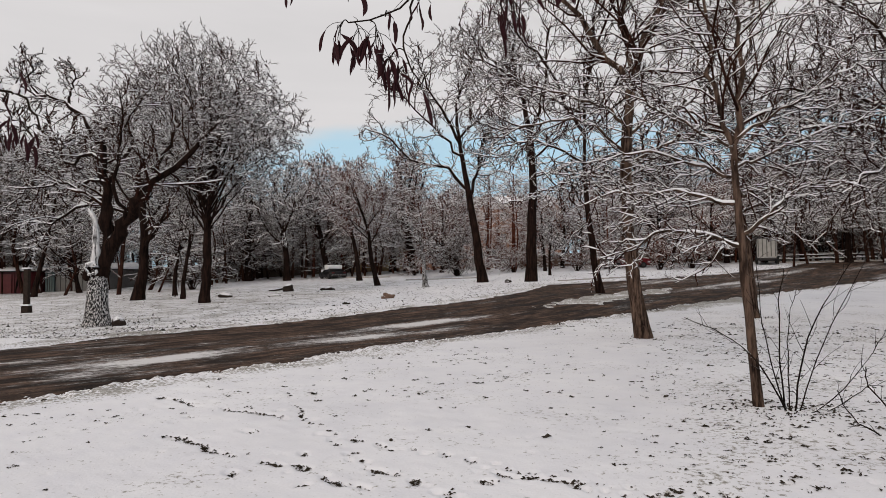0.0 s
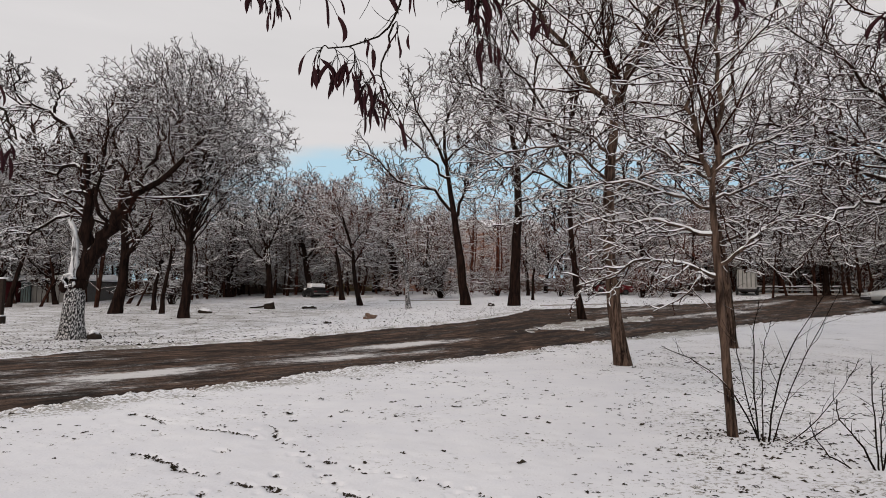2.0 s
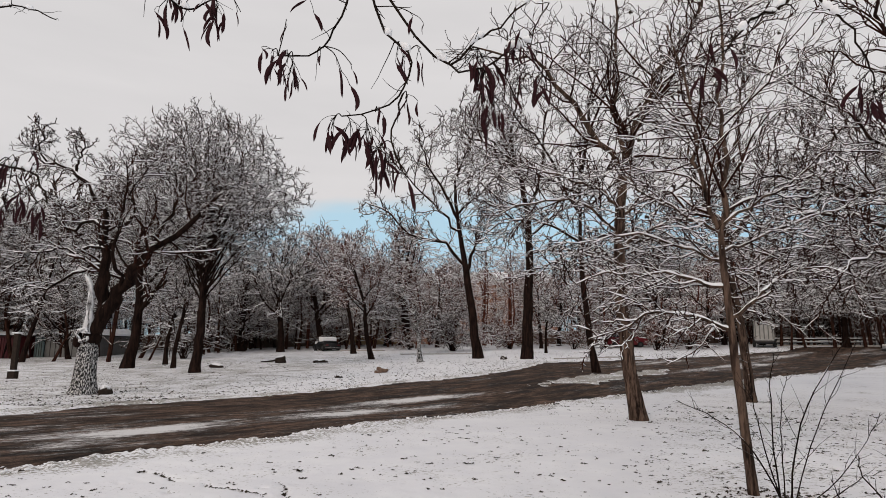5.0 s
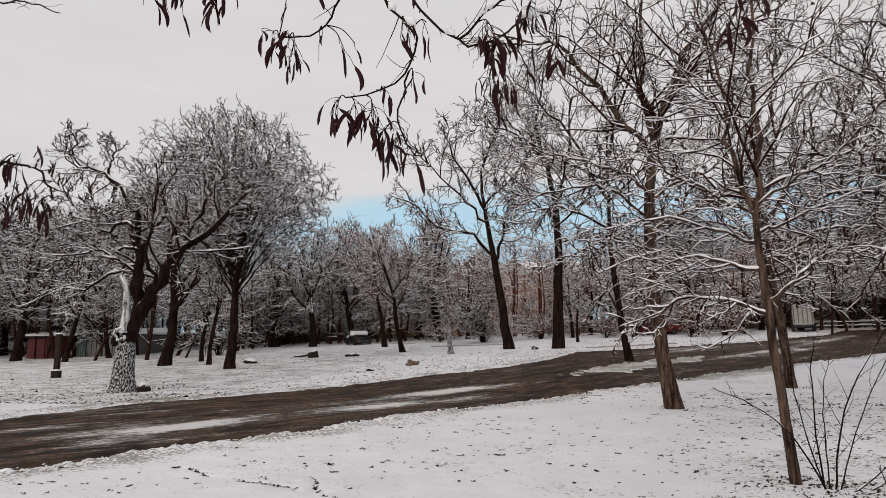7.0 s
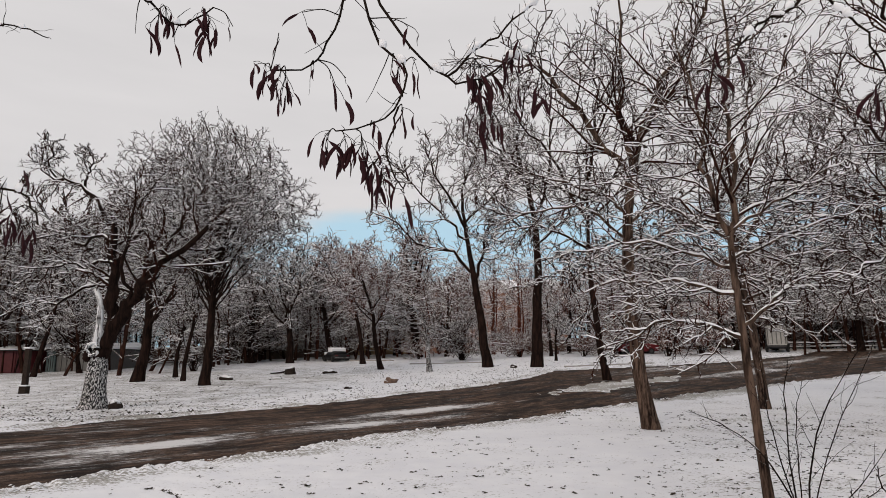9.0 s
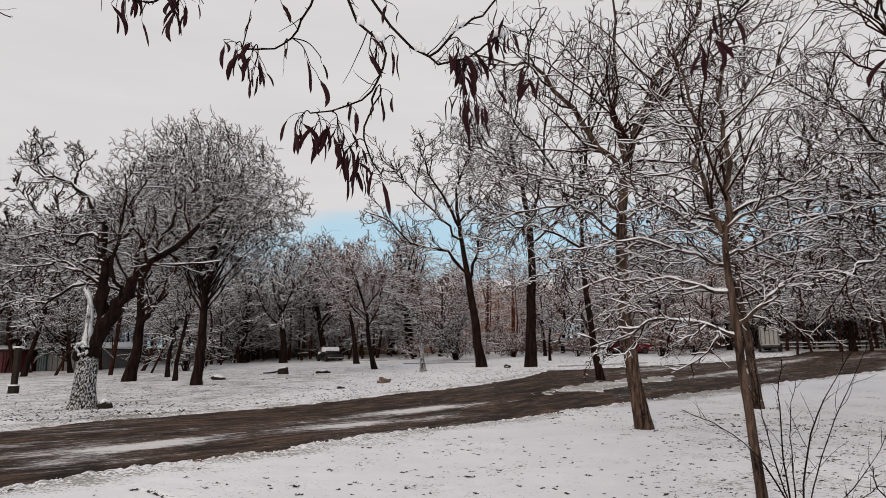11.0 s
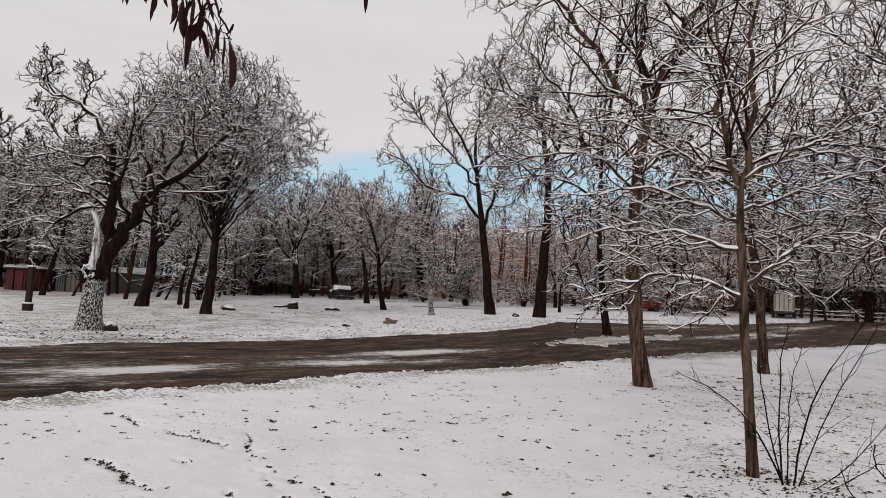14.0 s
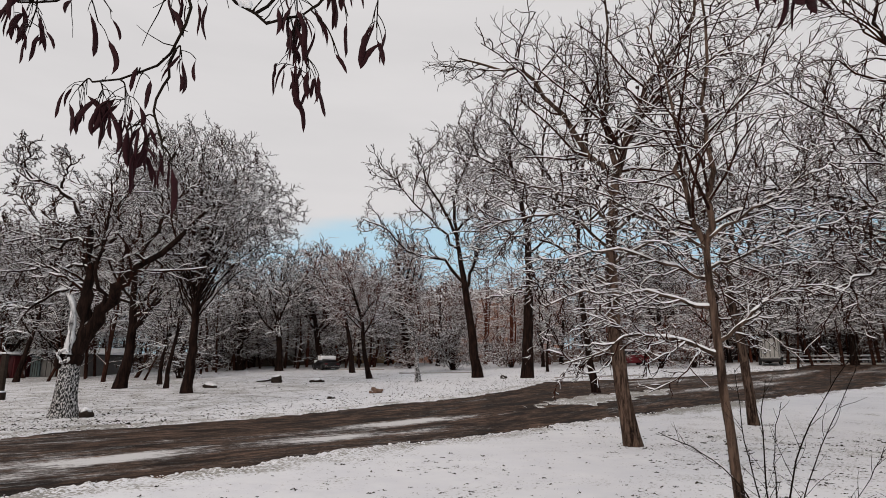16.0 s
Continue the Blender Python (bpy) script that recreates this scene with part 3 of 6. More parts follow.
# large forked tree before the road
big_root, big_tips = grow("forked_tree", (3.1, 14.05), ((0, 0, 0), (-0.22, 0, 1.6), (-0.32, 0, 3.6), (-0.25, 0, 5.2), (-0.12, 0, 6.3)), 0.18,
    [(((-0.12, 0, 6.2), (-0.95, 0, 7.4), (-1.9, 0.1, 8.9), (-2.6, 0.2, 9.5), (-4.0, 0.3, 10.0)), 0.12),
     (((-0.1, 0, 6.2), (0.25, 0, 7.4), (0.9, 0, 8.9), (1.7, 0.1, 10.2), (2.3, 0.2, 12.2)), 0.13),
     (((-0.1, 0, 6.3), (-0.25, 0.3, 7.8), (-0.3, 0.5, 9.6), (-0.1, 0.6, 12.5)), 0.11),
     (((-0.1, 0, 6.4), (0.4, -0.4, 7.6), (1.6, -0.7, 8.6), (3.2, -0.8, 9.6)), 0.085),
     (((-0.3, 0, 4.6), (-1.2, -0.3, 5.2), (-2.2, -0.5, 5.3), (-3.4, -0.6, 4.9)), 0.06),
     (((-0.3, 0, 5.3), (-1.0, 0.3, 5.9), (-2.1, 0.6, 6.4), (-3.4, 0.8, 6.8)), 0.065),
     (((-0.28, 0, 4.2), (0.6, -0.4, 4.7), (1.5, -0.6, 4.8), (2.5, -0.8, 4.5)), 0.055),
     (((-0.28, 0, 5.0), (0.7, 0.3, 5.6), (1.7, 0.5, 5.9), (2.7, 0.6, 6.0)), 0.06),
     (((-0.3, 0, 3.6), (-0.9, -0.5, 4.0), (-1.7, -0.8, 3.9), (-2.4, -1.0, 3.5)), 0.045),
     (((-0.3, 0, 3.9), (0.1, 0.8, 4.3), (0.6, 1.6, 4.4), (1.0, 2.4, 4.1)), 0.045)],
    [lv(18, 0.55, 52, 0.04, 0.30, 6, 0.5, 0.013, 0.06, 5), lv(8, 0.5, 52, 0.02, 0.40, 5, 0.62, 0.0105, 0.1, 4), lv(3, 0.42, 50, 0.03, 0.25, 3, 0.75, 0.0075)],
    "tall forked tree with grooved tan bark and snowy bare branches", 12, mats=(M_BARK_TAN, M_TWIG), snow=(0, 1, 2), flare=1.3)

big_root.scale = (0.92, 0.92, 0.92)
sap_root.scale = (0.97, 0.97, 0.97)


def generic(name, at, height, r, label, seed, lean=(0, 0), fork=0.35, spread=1.0, limbs=9, dense=(10, 8, 5), mats=None, group="", turn=0.0, rmin=0.008, droop=0.0, category="tree", up=0.10, snow=(0, 1), wig=0.2):
    rng = np.random.default_rng(seed + 900)
    h = height
    tr = [(0, 0, 0)] + [(lean[0] * s + rng.normal() * 0.012 * h, lean[1] * s + rng.normal() * 0.012 * h, h * 0.8 * s) for s in (0.25, 0.5, 0.75, 1.0)]
    limb = dict(t0=fork, t1=1.0, ln=0.62 * spread, ang=55, up=up, wig=0.13, k=9, rs=0.55, rmin=r * 0.12)
    lev = [dict(limbs=limbs, limb=limb, **lv(dense[0], 0.55, 55, 0.04 - droop, wig + 0.06, 4, 0.5, rmin * 1.8, 0.12, 3)),
           lv(dense[1], 0.55, 52, 0.02 - droop, wig + 0.12, 3, 0.65, rmin * 1.5, 0.1), lv(dense[2] - 1, 0.5, 48, 0.03 - droop, wig + 0.04, 2, 0.8, rmin * 1.3)]
    return grow(name, at, tr, r, [], lev, label, seed, category, group, mats, snow, turn, taper=0.22)


# gnarled old tree with a broken snow-plastered limb, across the road
grow("gnarled_tree", (-13.48, 18.4), ((0, 0, 0), (0.02, 0, 0.9), (0.06, 0, 1.7), (0.2, 0, 2.2), (0.42, 0, 2.7), (0.56, 0, 3.0)), 0.28,
    [(((0.42, 0, 2.6), (0.36, 0, 3.3), (0.26, 0, 4.0), (0.2, 0, 4.9), (0.05, 0, 5.9), (-0.05, 0, 6.4)), 0.36),
     (((-0.02, 0, 6.2), (-0.5, 0, 6.9), (-1.2, 0.1, 7.5), (-2.0, 0.2, 7.9), (-2.7, 0.2, 8.1), (-3.4, 0.3, 8.7)), 0.14),
     (((-1.2, 0.1, 7.5), (-1.25, 0.1, 8.0), (-1.0, 0.1, 8.5), (-1.4, 0.1, 9.1)), 0.07),
     (((-2.5, 0.2, 8.05), (-2.9, 0.2, 8.6), (-2.7, 0.2, 9.0), (-3.2, 0.2, 9.5)), 0.06),
     (((0.5, 0, 2.8), (0.95, 0, 3.5), (1.45, 0, 4.2), (1.95, 0, 4.7), (3.0, 0.1, 5.7), (4.0, 0.2, 6.6)), 0.33),
     (((0.1, 0.1, 5.6), (-0.7, 0.3, 5.9), (-1.5, 0.4, 5.6), (-2.3, 0.5, 6.1), (-3.6, 0.6, 5.9)), 0.10),
     (((0.9, 0, 3.5), (1.0, -0.5, 4.8), (1.3, -0.7, 6.2), (1.4, -0.8, 7.6)), 0.10),
     (((1.7, 0, 4.5), (2.2, 0.5, 6.0), (2.6, 0.8, 7.2), (3.4, 0.9, 8.0)), 0.10),
     (((0.2, 0, 4.6), (0.7, 0.4, 5.9), (0.7, 0.6, 7.2), (1.2, 0.8, 8.2)), 0.10),
     (((0.24, 0, 4.3), (-0.5, -0.3, 4.0), (-1.2, -0.5, 3.55), (-2.2, -0.6, 3.5), (-3.6, -0.8, 2.9)), 0.08),
     (((0.2, 0, 4.9), (-0.9, 0.2, 4.8), (-2.2, 0.3, 4.9), (-3.6, 0.3, 4.4)), 0.08)],
    [lv(13, 0.46, 55, 0.06, 0.34, 6, 0.4, 0.016, 0.34, 5), lv(8, 0.5, 54, 0.04, 0.42, 4, 0.6, 0.013, 0.1), lv(4, 0.45, 50, 0.03, 0.26, 2, 0.75, 0.010)],
    "gnarled old tree with snow-plastered trunk and dark leaning limbs", 21, mats=(M_BARK, M_TWIG), snow=(0, 1, 2), flare=1.25, taper=0.75)


def gnarled_details():
    """The plastered lower trunk, the broken white limb and the ring-shaped scar of the gnarled tree."""
    root = bpy.data.objects["gnarled_tree"]
    base = resample(((0, -0.02, 0), (0.0, -0.03, 0.8), (0.04, -0.03, 1.75)), 8)[None]
    me = mesh_from("lower_trunk", [tubes(base, np.array([[0.54, 0.43, 0.38, 0.345, 0.325, 0.32, 0.31, 0.25]]), 18)], M_BARK_WHITE)
    mesh_part("lower_trunk", me, root, "bark crusted with driven snow")
    rng = np.random.default_rng(3)
    p = resample(((0.02, -0.2, 2.05), (0.1, -0.24, 2.5), (0.1, -0.24, 3.0), (0.02, -0.2, 3.5), (-0.2, -0.12, 3.9), (-0.55, -0.1, 4.2)), 14)[None]
    p[0] += rng.normal(size=(14, 3)) * 0.006
    mesh_part("broken_limb", mesh_from("broken_limb", [tubes(p, (np.linspace(0.15, 0.06, 14) * rng.uniform(0.8, 1.15, 14))[None], 10)], M_LIMB_WHITE), root, "broken limb white with driven snow")
    a = np.linspace(0.5, 0.5 + 1.75 * math.pi, 18)
    ring = np.stack([0.07 + 0.19 * np.cos(a) + rng.normal(size=18) * 0.02, np.full(18, -0.40), 2.0 + 0.19 * np.sin(a) + rng.normal(size=18) * 0.02], 1)[None]
    mesh_part("scar_ring", mesh_from("scar_ring", [tubes(ring, (0.05 * rng.uniform(0.6, 1.3, 18))[None], 8)], M_LIMB_WHITE), root, "snowy ring-shaped branch scar")
    burl = resample(((-0.22, -0.25, 1.6), (-0.20, -0.28, 1.8), (-0.12, -0.27, 2.1)), 8)[None]
    mesh_part("burl", mesh_from("burl", [tubes(burl, np.array([[0.05, 0.09, 0.13, 0.11, 0.13, 0.10, 0.08, 0.02]]), 12)], M_BARK), root, "dark swollen burl")


gnarled_details()

# tall tree with a dense rounded crown
def round_limbs():
    """Limbs that fan out from the fork and end on a dome."""
    rng = np.random.default_rng(8)
    out = []
    for i in range(66):
        polar = math.acos(1 - 1.38 * (i + 0.5) / 66)
        a = i * 2.39996
        k = rng.uniform(0.82, 0.99)
        x, y = 5.5 * k * math.sin(polar) * math.cos(a), 5.5 * k * math.sin(polar) * math.sin(a)
        z = 9.4 + 5.2 * k * math.cos(polar)
        z0 = 6.6 - 3.0 * i / 66
        out.append((((0.1, 0, z0), (0.1 + x * 0.28, y * 0.28, z0 + (z - z0) * 0.42 + 0.3), (x * 0.68, y * 0.68, z0 + (z - z0) * 0.8 + 0.3), (x, y, z)), 0.066))
    return out


grow("round_crowned_tree", (-16.65, 30.7), ((0, 0, 0), (0.1, 0, 2), (0.15, 0, 4), (0.1, 0, 6.5)), 0.27, round_limbs(),
    [lv(12, 0.30, 58, 0.03, 0.3, 4, 0.45, 0.019, 0.30, 3), lv(8, 0.5, 56, 0.03, 0.36, 3, 0.65, 0.016, 0.1), lv(3, 0.42, 52, 0.03, 0.2, 2, 0.85, 0.014)],
    "tall tree with a dense rounded crown of snowy twigs", 22, mats=(M_BARK, M_TWIG_LADEN), snow=(0, 1, 2), flare=1.3, taper=0.5)

# two tall trees beyond the bend, the first with a long low limb
grow("tall_tree", (-2.95, 45.8), ((0, 0, 0), (-0.4, 0, 3), (-0.9, 0, 6.5), (-1.3, 0, 9.0), (-1.8, 0, 12)), 0.36,
    [(((-0.9, 0, 7.0), (-2.3, 0, 8.3), (-5.0, 0, 9.4), (-7.2, 0, 11.3), (-9.0, 0, 12.2)), 0.2),
     (((-0.9, 0, 6.5), (-0.2, 0, 8.5), (0.0, 0, 10.2), (0.9, 0.2, 12.5)), 0.18),
     (((-1.5, 0, 10.5), (-2.8, 0, 13), (-4.2, 0.3, 15.4), (-4.6, 0.5, 18.2)), 0.18),
     (((-1.7, 0, 11.5), (-1.6, 0, 14), (-0.7, 0, 16.5), (-0.2, 0, 19)), 0.18),
     (((-1.3, 0, 9.6), (-3.4, 0.4, 11.8), (-6.0, 0.7, 14.6), (-7.2, 0.8, 16.4)), 0.15),
     (((-1.6, 0, 11), (0.4, -0.3, 12.8), (2.0, -0.5, 14.6), (3.0, -0.5, 17)), 0.13)],
    [lv(16, 0.45, 55, 0.08, 0.26, 6, 0.5, 0.035, 0.2, 4), lv(8, 0.48, 50, 0.05, 0.28, 4, 0.55, 0.026, 0.15), lv(4, 0.45, 50, 0.05, 0.28, 3, 0.75, 0.02)],
    "tall spreading tree with a long low limb and dark bark", 23, mats=(M_BARK, M_TWIG), snow=(0, 1, 2), flare=1.25, taper=0.3)
grow("tall_tree", (0.6, 45), ((0, 0, 0), (0.15, 0, 4), (0.3, 0, 8), (0.0, 0, 12), (-1.0, 0, 16)), 0.41,
    [(((-0.2, 0, 13.5), (-1.8, 0, 15.5), (-3.2, 0, 17.5), (-5, 0, 19.5)), 0.17),
     (((0.2, 0, 11), (1.2, 0, 14), (1.6, 0, 18), (2.4, 0, 21)), 0.18),
     (((0.3, 0, 9.5), (-1.5, -0.5, 10.8), (-3.2, -0.8, 11.6), (-5, -1, 11.4)), 0.12),
     (((0.3, 0, 9), (2.2, -0.5, 10.6), (4.0, -0.7, 11.2), (5.6, -0.8, 11)), 0.12),
     (((0.25, 0, 7.5), (1.8, 0.5, 8.2), (3.4, 0.8, 8.4), (4.8, 1, 8)), 0.1),
     (((-0.8, 0, 15.5), (-0.9, 0, 17.5), (-0.4, 0, 20), (0, 0, 22)), 0.15)],
    [lv(16, 0.5, 55, 0.04, 0.28, 6, 0.5, 0.03, 0.15, 4), lv(8, 0.5, 50, 0.04, 0.26, 4, 0.55, 0.026, 0.15), lv(4, 0.45, 50, 0.04, 0.26, 3, 0.75, 0.02)],
    "tall straight-trunked tree with thin snowy crown", 24, mats=(M_BARK, M_TWIG), snow=(0, 1, 2), flare=1.2, taper=0.25)

# tree on the snowy island, and the trees of the lawn on the east side
grow("park_tree", (4.0, 31.0), ((0, 0, 0), (-0.35, 0, 2.4), (-0.6, 0, 5.5), (-0.55, 0, 9), (-0.5, 0, 12)), 0.18,
    [(((-0.6, 0, 8), (-1.9, 0, 10.5), (-3.4, 0, 13), (-5.0, 0, 14.6)), 0.13),
     (((-0.5, 0, 10), (0.0, 0, 13), (0.3, 0, 16), (0.2, 0, 18.5)), 0.13),
     (((-0.55, 0, 9), (-3.0, 0.3, 10.4), (-5.5, 0.4, 12.0), (-7.6, 0.5, 12.6)), 0.12),
     (((-0.6, 0, 6.5), (-2.4, -0.3, 7.4), (-4.0, -0.4, 7.6), (-5.6, -0.6, 7.0)), 0.1),
     (((-0.6, 0, 6), (1.0, -0.3, 7.0), (2.4, -0.5, 7.4), (3.8, -0.6, 7.2)), 0.09),
     (((-0.5, 0, 8), (1.2, 0.3, 9.6), (2.8, 0.4, 11), (4.2, 0.5, 12)), 0.1)],
    [lv(17, 0.5, 55, 0.04, 0.28, 6, 0.5, 0.02, 0.15, 4), lv(8, 0.5, 48, 0.04, 0.26, 4, 0.55, 0.016, 0.12), lv(4, 0.45, 50, 0.04, 0.26, 3, 0.75, 0.015)],
    "slim leaning tree with snowy spreading branches", 25, mats=(M_BARK, M_TWIG), snow=(0, 1, 2), flare=1.3, taper=0.2)
grow("park_tree", (7.03, 18.9), ((0, 0, 0), (-0.15, 0, 2), (-0.4, 0, 4.4), (-0.4, 0, 5.6)), 0.135,
    [(((-0.25, 0, 4.4), (-0.9, 0, 5.9), (-1.2, 0.1, 7.6), (-1.6, 0.2, 10)), 0.10),
     (((-0.2, 0, 4.8), (0.7, 0, 6.2), (1.9, 0, 7.6), (3.2, 0, 9.6)), 0.11),
     (((-0.2, 0, 5.2), (0.1, 0.4, 7), (0.4, 0.6, 9), (0.9, 0.8, 12)), 0.10),
     (((-0.2, 0, 3.6), (1.2, -0.4, 4.4), (2.8, -0.7, 4.9), (4.6, -0.9, 4.8)), 0.07),
     (((-0.2, 0, 3.9), (-1.3, -0.3, 4.6), (-2.6, -0.5, 4.8), (-3.8, -0.8, 4.4)), 0.065),
     (((-0.2, 0, 4.5), (1.4, 0.5, 5.6), (3.2, 0.9, 6.4), (5.0, 1.2, 6.8)), 0.075),
     (((-0.2, 0, 3.2), (0.9, -0.9, 3.7), (2.0, -1.6, 3.8), (3.2, -2.2, 3.3)), 0.055)],
    [lv(17, 0.5, 55, 0.02, 0.28, 6, 0.5, 0.015, 0.12, 4), lv(9, 0.5, 48, 0.02, 0.26, 4, 0.55, 0.012, 0.12), lv(4, 0.45, 50, 0.02, 0.26, 3, 0.75, 0.010)],
    "young tree with low sweeping branches bowed under snow", 26, mats=(M_BARK_TAN, M_TWIG), snow=(0, 1, 2), flare=1.25)
grow("park_tree", (9.4, 13.8), ((0, 0, 0), (-0.1, 0, 2), (-0.2, 0, 4), (-0.1, 0, 6.5)), 0.14,
    [(((-0.2, 0, 3.6), (-1.4, -0.2, 4.3), (-2.8, -0.3, 4.5), (-4.2, -0.4, 3.9)), 0.085),
     (((-0.2, 0, 4.0), (-1.2, 0.4, 5.0), (-2.6, 0.7, 5.6), (-4.0, 0.9, 5.4)), 0.08),
     (((-0.2, 0, 3.1), (-1.2, -0.8, 3.5), (-2.2, -1.4, 3.4), (-3.2, -2.0, 2.9)), 0.065),
     (((-0.2, 0, 4.8), (-1.1, 0, 6.2), (-2.0, 0.2, 7.2), (-3.6, 0.3, 8.2)), 0.06),
     (((-0.1, 0, 6), (-0.4, 0, 7.6), (-0.6, 0.2, 9.4), (-0.4, 0.4, 12)), 0.11),
     (((-0.1, 0, 5.4), (1.0, 0, 6.8), (2.2, 0, 8.4), (3.6, 0, 10)), 0.1),
     (((-0.2, 0, 3.4), (1.2, -0.3, 4.2), (2.6, -0.4, 4.4), (4.0, -0.6, 4.0)), 0.08),
     (((-0.2, 0, 4.4), (-0.2, 1.2, 5.2), (-0.8, 2.4, 5.6), (-1.4, 3.6, 5.4)), 0.07)],
    [lv(17, 0.5, 55, 0.01, 0.28, 6, 0.5, 0.012, 0.12, 5), lv(9, 0.5, 48, 0.01, 0.26, 4, 0.55, 0.01, 0.12, 4), lv(4, 0.45, 50, 0.02, 0.26, 3, 0.75, 0.008)],
    "dark-trunked tree with low branches bowed under snow", 27, mats=(M_BARK, M_TWIG), snow=(0, 1, 2), flare=1.25)
EAST = "trees of the eastern lawn"
generic("park_tree", (16.8, 27.6), 12, 0.14, "slim tree with pale base and snowy branches", 31, (-0.4, 0), 0.24, 1.0, 12, (11, 9, 5), (M_BARK_TAN, M_TWIG), EAST, rmin=0.010, droop=0.02)
generic("park_tree", (15.0, 19.9), 11, 0.14, "slim dark tree with snowy branches", 32, (-0.8, 0), 0.22, 1.1, 12, (11, 9, 5), None, EAST, rmin=0.009, droop=0.02)
generic("park_tree", (24.3, 35.0), 12, 0.16, "slim tree with whitened base and snowy branches", 33, (0.3, 0), 0.25, 1.0, 11, (11, 8, 5), (M_BARK_TAN, M_TWIG), EAST, rmin=0.012, droop=0.01)

# trees of the far lawn
WEST = "trees of the far lawn"
generic("lawn_tree", (-23.6, 35.1), 12, 0.34, "thick dark-trunked tree with snowy crown", 41, (0.4, 0), 0.32, 0.9, 15, (12, 8, 2), (M_BARK, M_TWIG_LADEN), WEST, rmin=0.012, snow=(0, 1, 2))
generic("lawn_tree", (-23.7, 39.3), 8, 0.15, "thin leaning tree with snowy twigs", 42, (0.9, 0), 0.3, 0.8, 13, (9, 8, 2), (M_BARK, M_TWIG_LADEN), WEST, rmin=0.012, snow=(0, 1, 2))
generic("lawn_tree", (-20.4, 34.8), 8, 0.14, "thin leaning tree with snowy twigs", 43, (0.7, 0), 0.3, 0.8, 13, (9, 8, 2), (M_BARK, M_TWIG_LADEN), WEST, rmin=0.012, snow=(0, 1, 2))
generic("lawn_tree", (-28.3, 60), 12, 0.36, "stout low-crowned tree under snow", 44, (0.2, 0), 0.3, 1.1, 15, (12, 8, 2), (M_BARK, M_TWIG_LADEN), WEST, rmin=0.018, snow=(0, 1, 2))
generic("lawn_tree", (-23.3, 58), 12, 0.33, "stout low-crowned tree under snow", 45, (-0.4, 0), 0.3, 1.1, 15, (12, 8, 2), (M_BARK, M_TWIG_LADEN), WEST, rmin=0.018, snow=(0, 1, 2))
generic("lawn_tree", (-20.3, 62), 13, 0.36, "stout leaning tree beside a parked car", 46, (-2.2, 0), 0.3, 1.1, 16, (12, 8, 2), (M_BARK, M_TWIG_LADEN), WEST, rmin=0.018, snow=(0, 1, 2))
generic("lawn_tree", (-14.7, 53.7), 12, 0.22, "slim leaning tree with russet bark", 47, (-1.2, 0), 0.36, 1.1, 14, (12, 8, 2), (M_BARK, M_TWIG_RED), WEST, rmin=0.016, snow=(0, 1, 2))
generic("lawn_tree", (-10.9, 45.4), 10.5, 0.19, "slim leaning tree with russet bark", 48, (-1.9, 0), 0.36, 1.1, 14, (12, 8, 2), (M_BARK, M_TWIG_RED), WEST, rmin=0.014, snow=(0, 1, 2))
generic("lawn_tree", (-12.2, 66), 14.5, 0.5, "large dark tree with leaning trunk", 49, (-1.4, 0), 0.35, 1.1, 15, (12, 8, 2), (M_BARK, M_TWIG_RED), WEST, rmin=0.02, snow=(0, 1, 2))
generic("lawn_tree", (2.2, 53), 5.5, 0.12, "small slender tree with snowy twigs", 50, (0.2, 0), 0.3, 0.8, 12, (12, 8, 2), (M_BARK, M_TWIG_LADEN), WEST, rmin=0.014, snow=(0, 1, 2))
generic("small_forked_tree", (-6.6, 41.9), 4.6, 0.2, "small forked tree with snow-plastered stem", 51, (-0.4, 0), 0.45, 0.9, 6, (8, 7, 4), (M_BARK_WHITE, M_TWIG), rmin=0.012)
generic("lawn_tree", (-38.2, 43.3), 11, 0.2, "thin leaning tree beside the garages", 52, (2.0, 0), 0.4, 0.7, 13, (9, 8, 2), (M_BARK, M_TWIG_LADEN), WEST, rmin=0.014, snow=(0, 1, 2))
generic("lawn_tree", (-45.8, 46.3), 13, 0.36, "dark tree near the western garages", 53, (0.6, 0), 0.3, 1.0, 14, (12, 8, 2), (M_BARK, M_TWIG_LADEN), WEST, rmin=0.016, snow=(0, 1, 2))
generic("lawn_tree", (-45.0, 49.0), 8, 0.16, "thin leaning tree near the garages", 54, (2.2, 0), 0.3, 0.8, 12, (12, 8, 2), (M_BARK, M_TWIG_LADEN), WEST, rmin=0.015, snow=(0, 1, 2))
generic("lawn_tree", (-37.4, 47.3), 7, 0.2, "small many-limbed tree before the garages", 55, (-1.0, 0), 0.15, 1.2, 14, (10, 8, 2), (M_BARK, M_TWIG_LADEN), WEST, rmin=0.015, snow=(0, 1, 2))


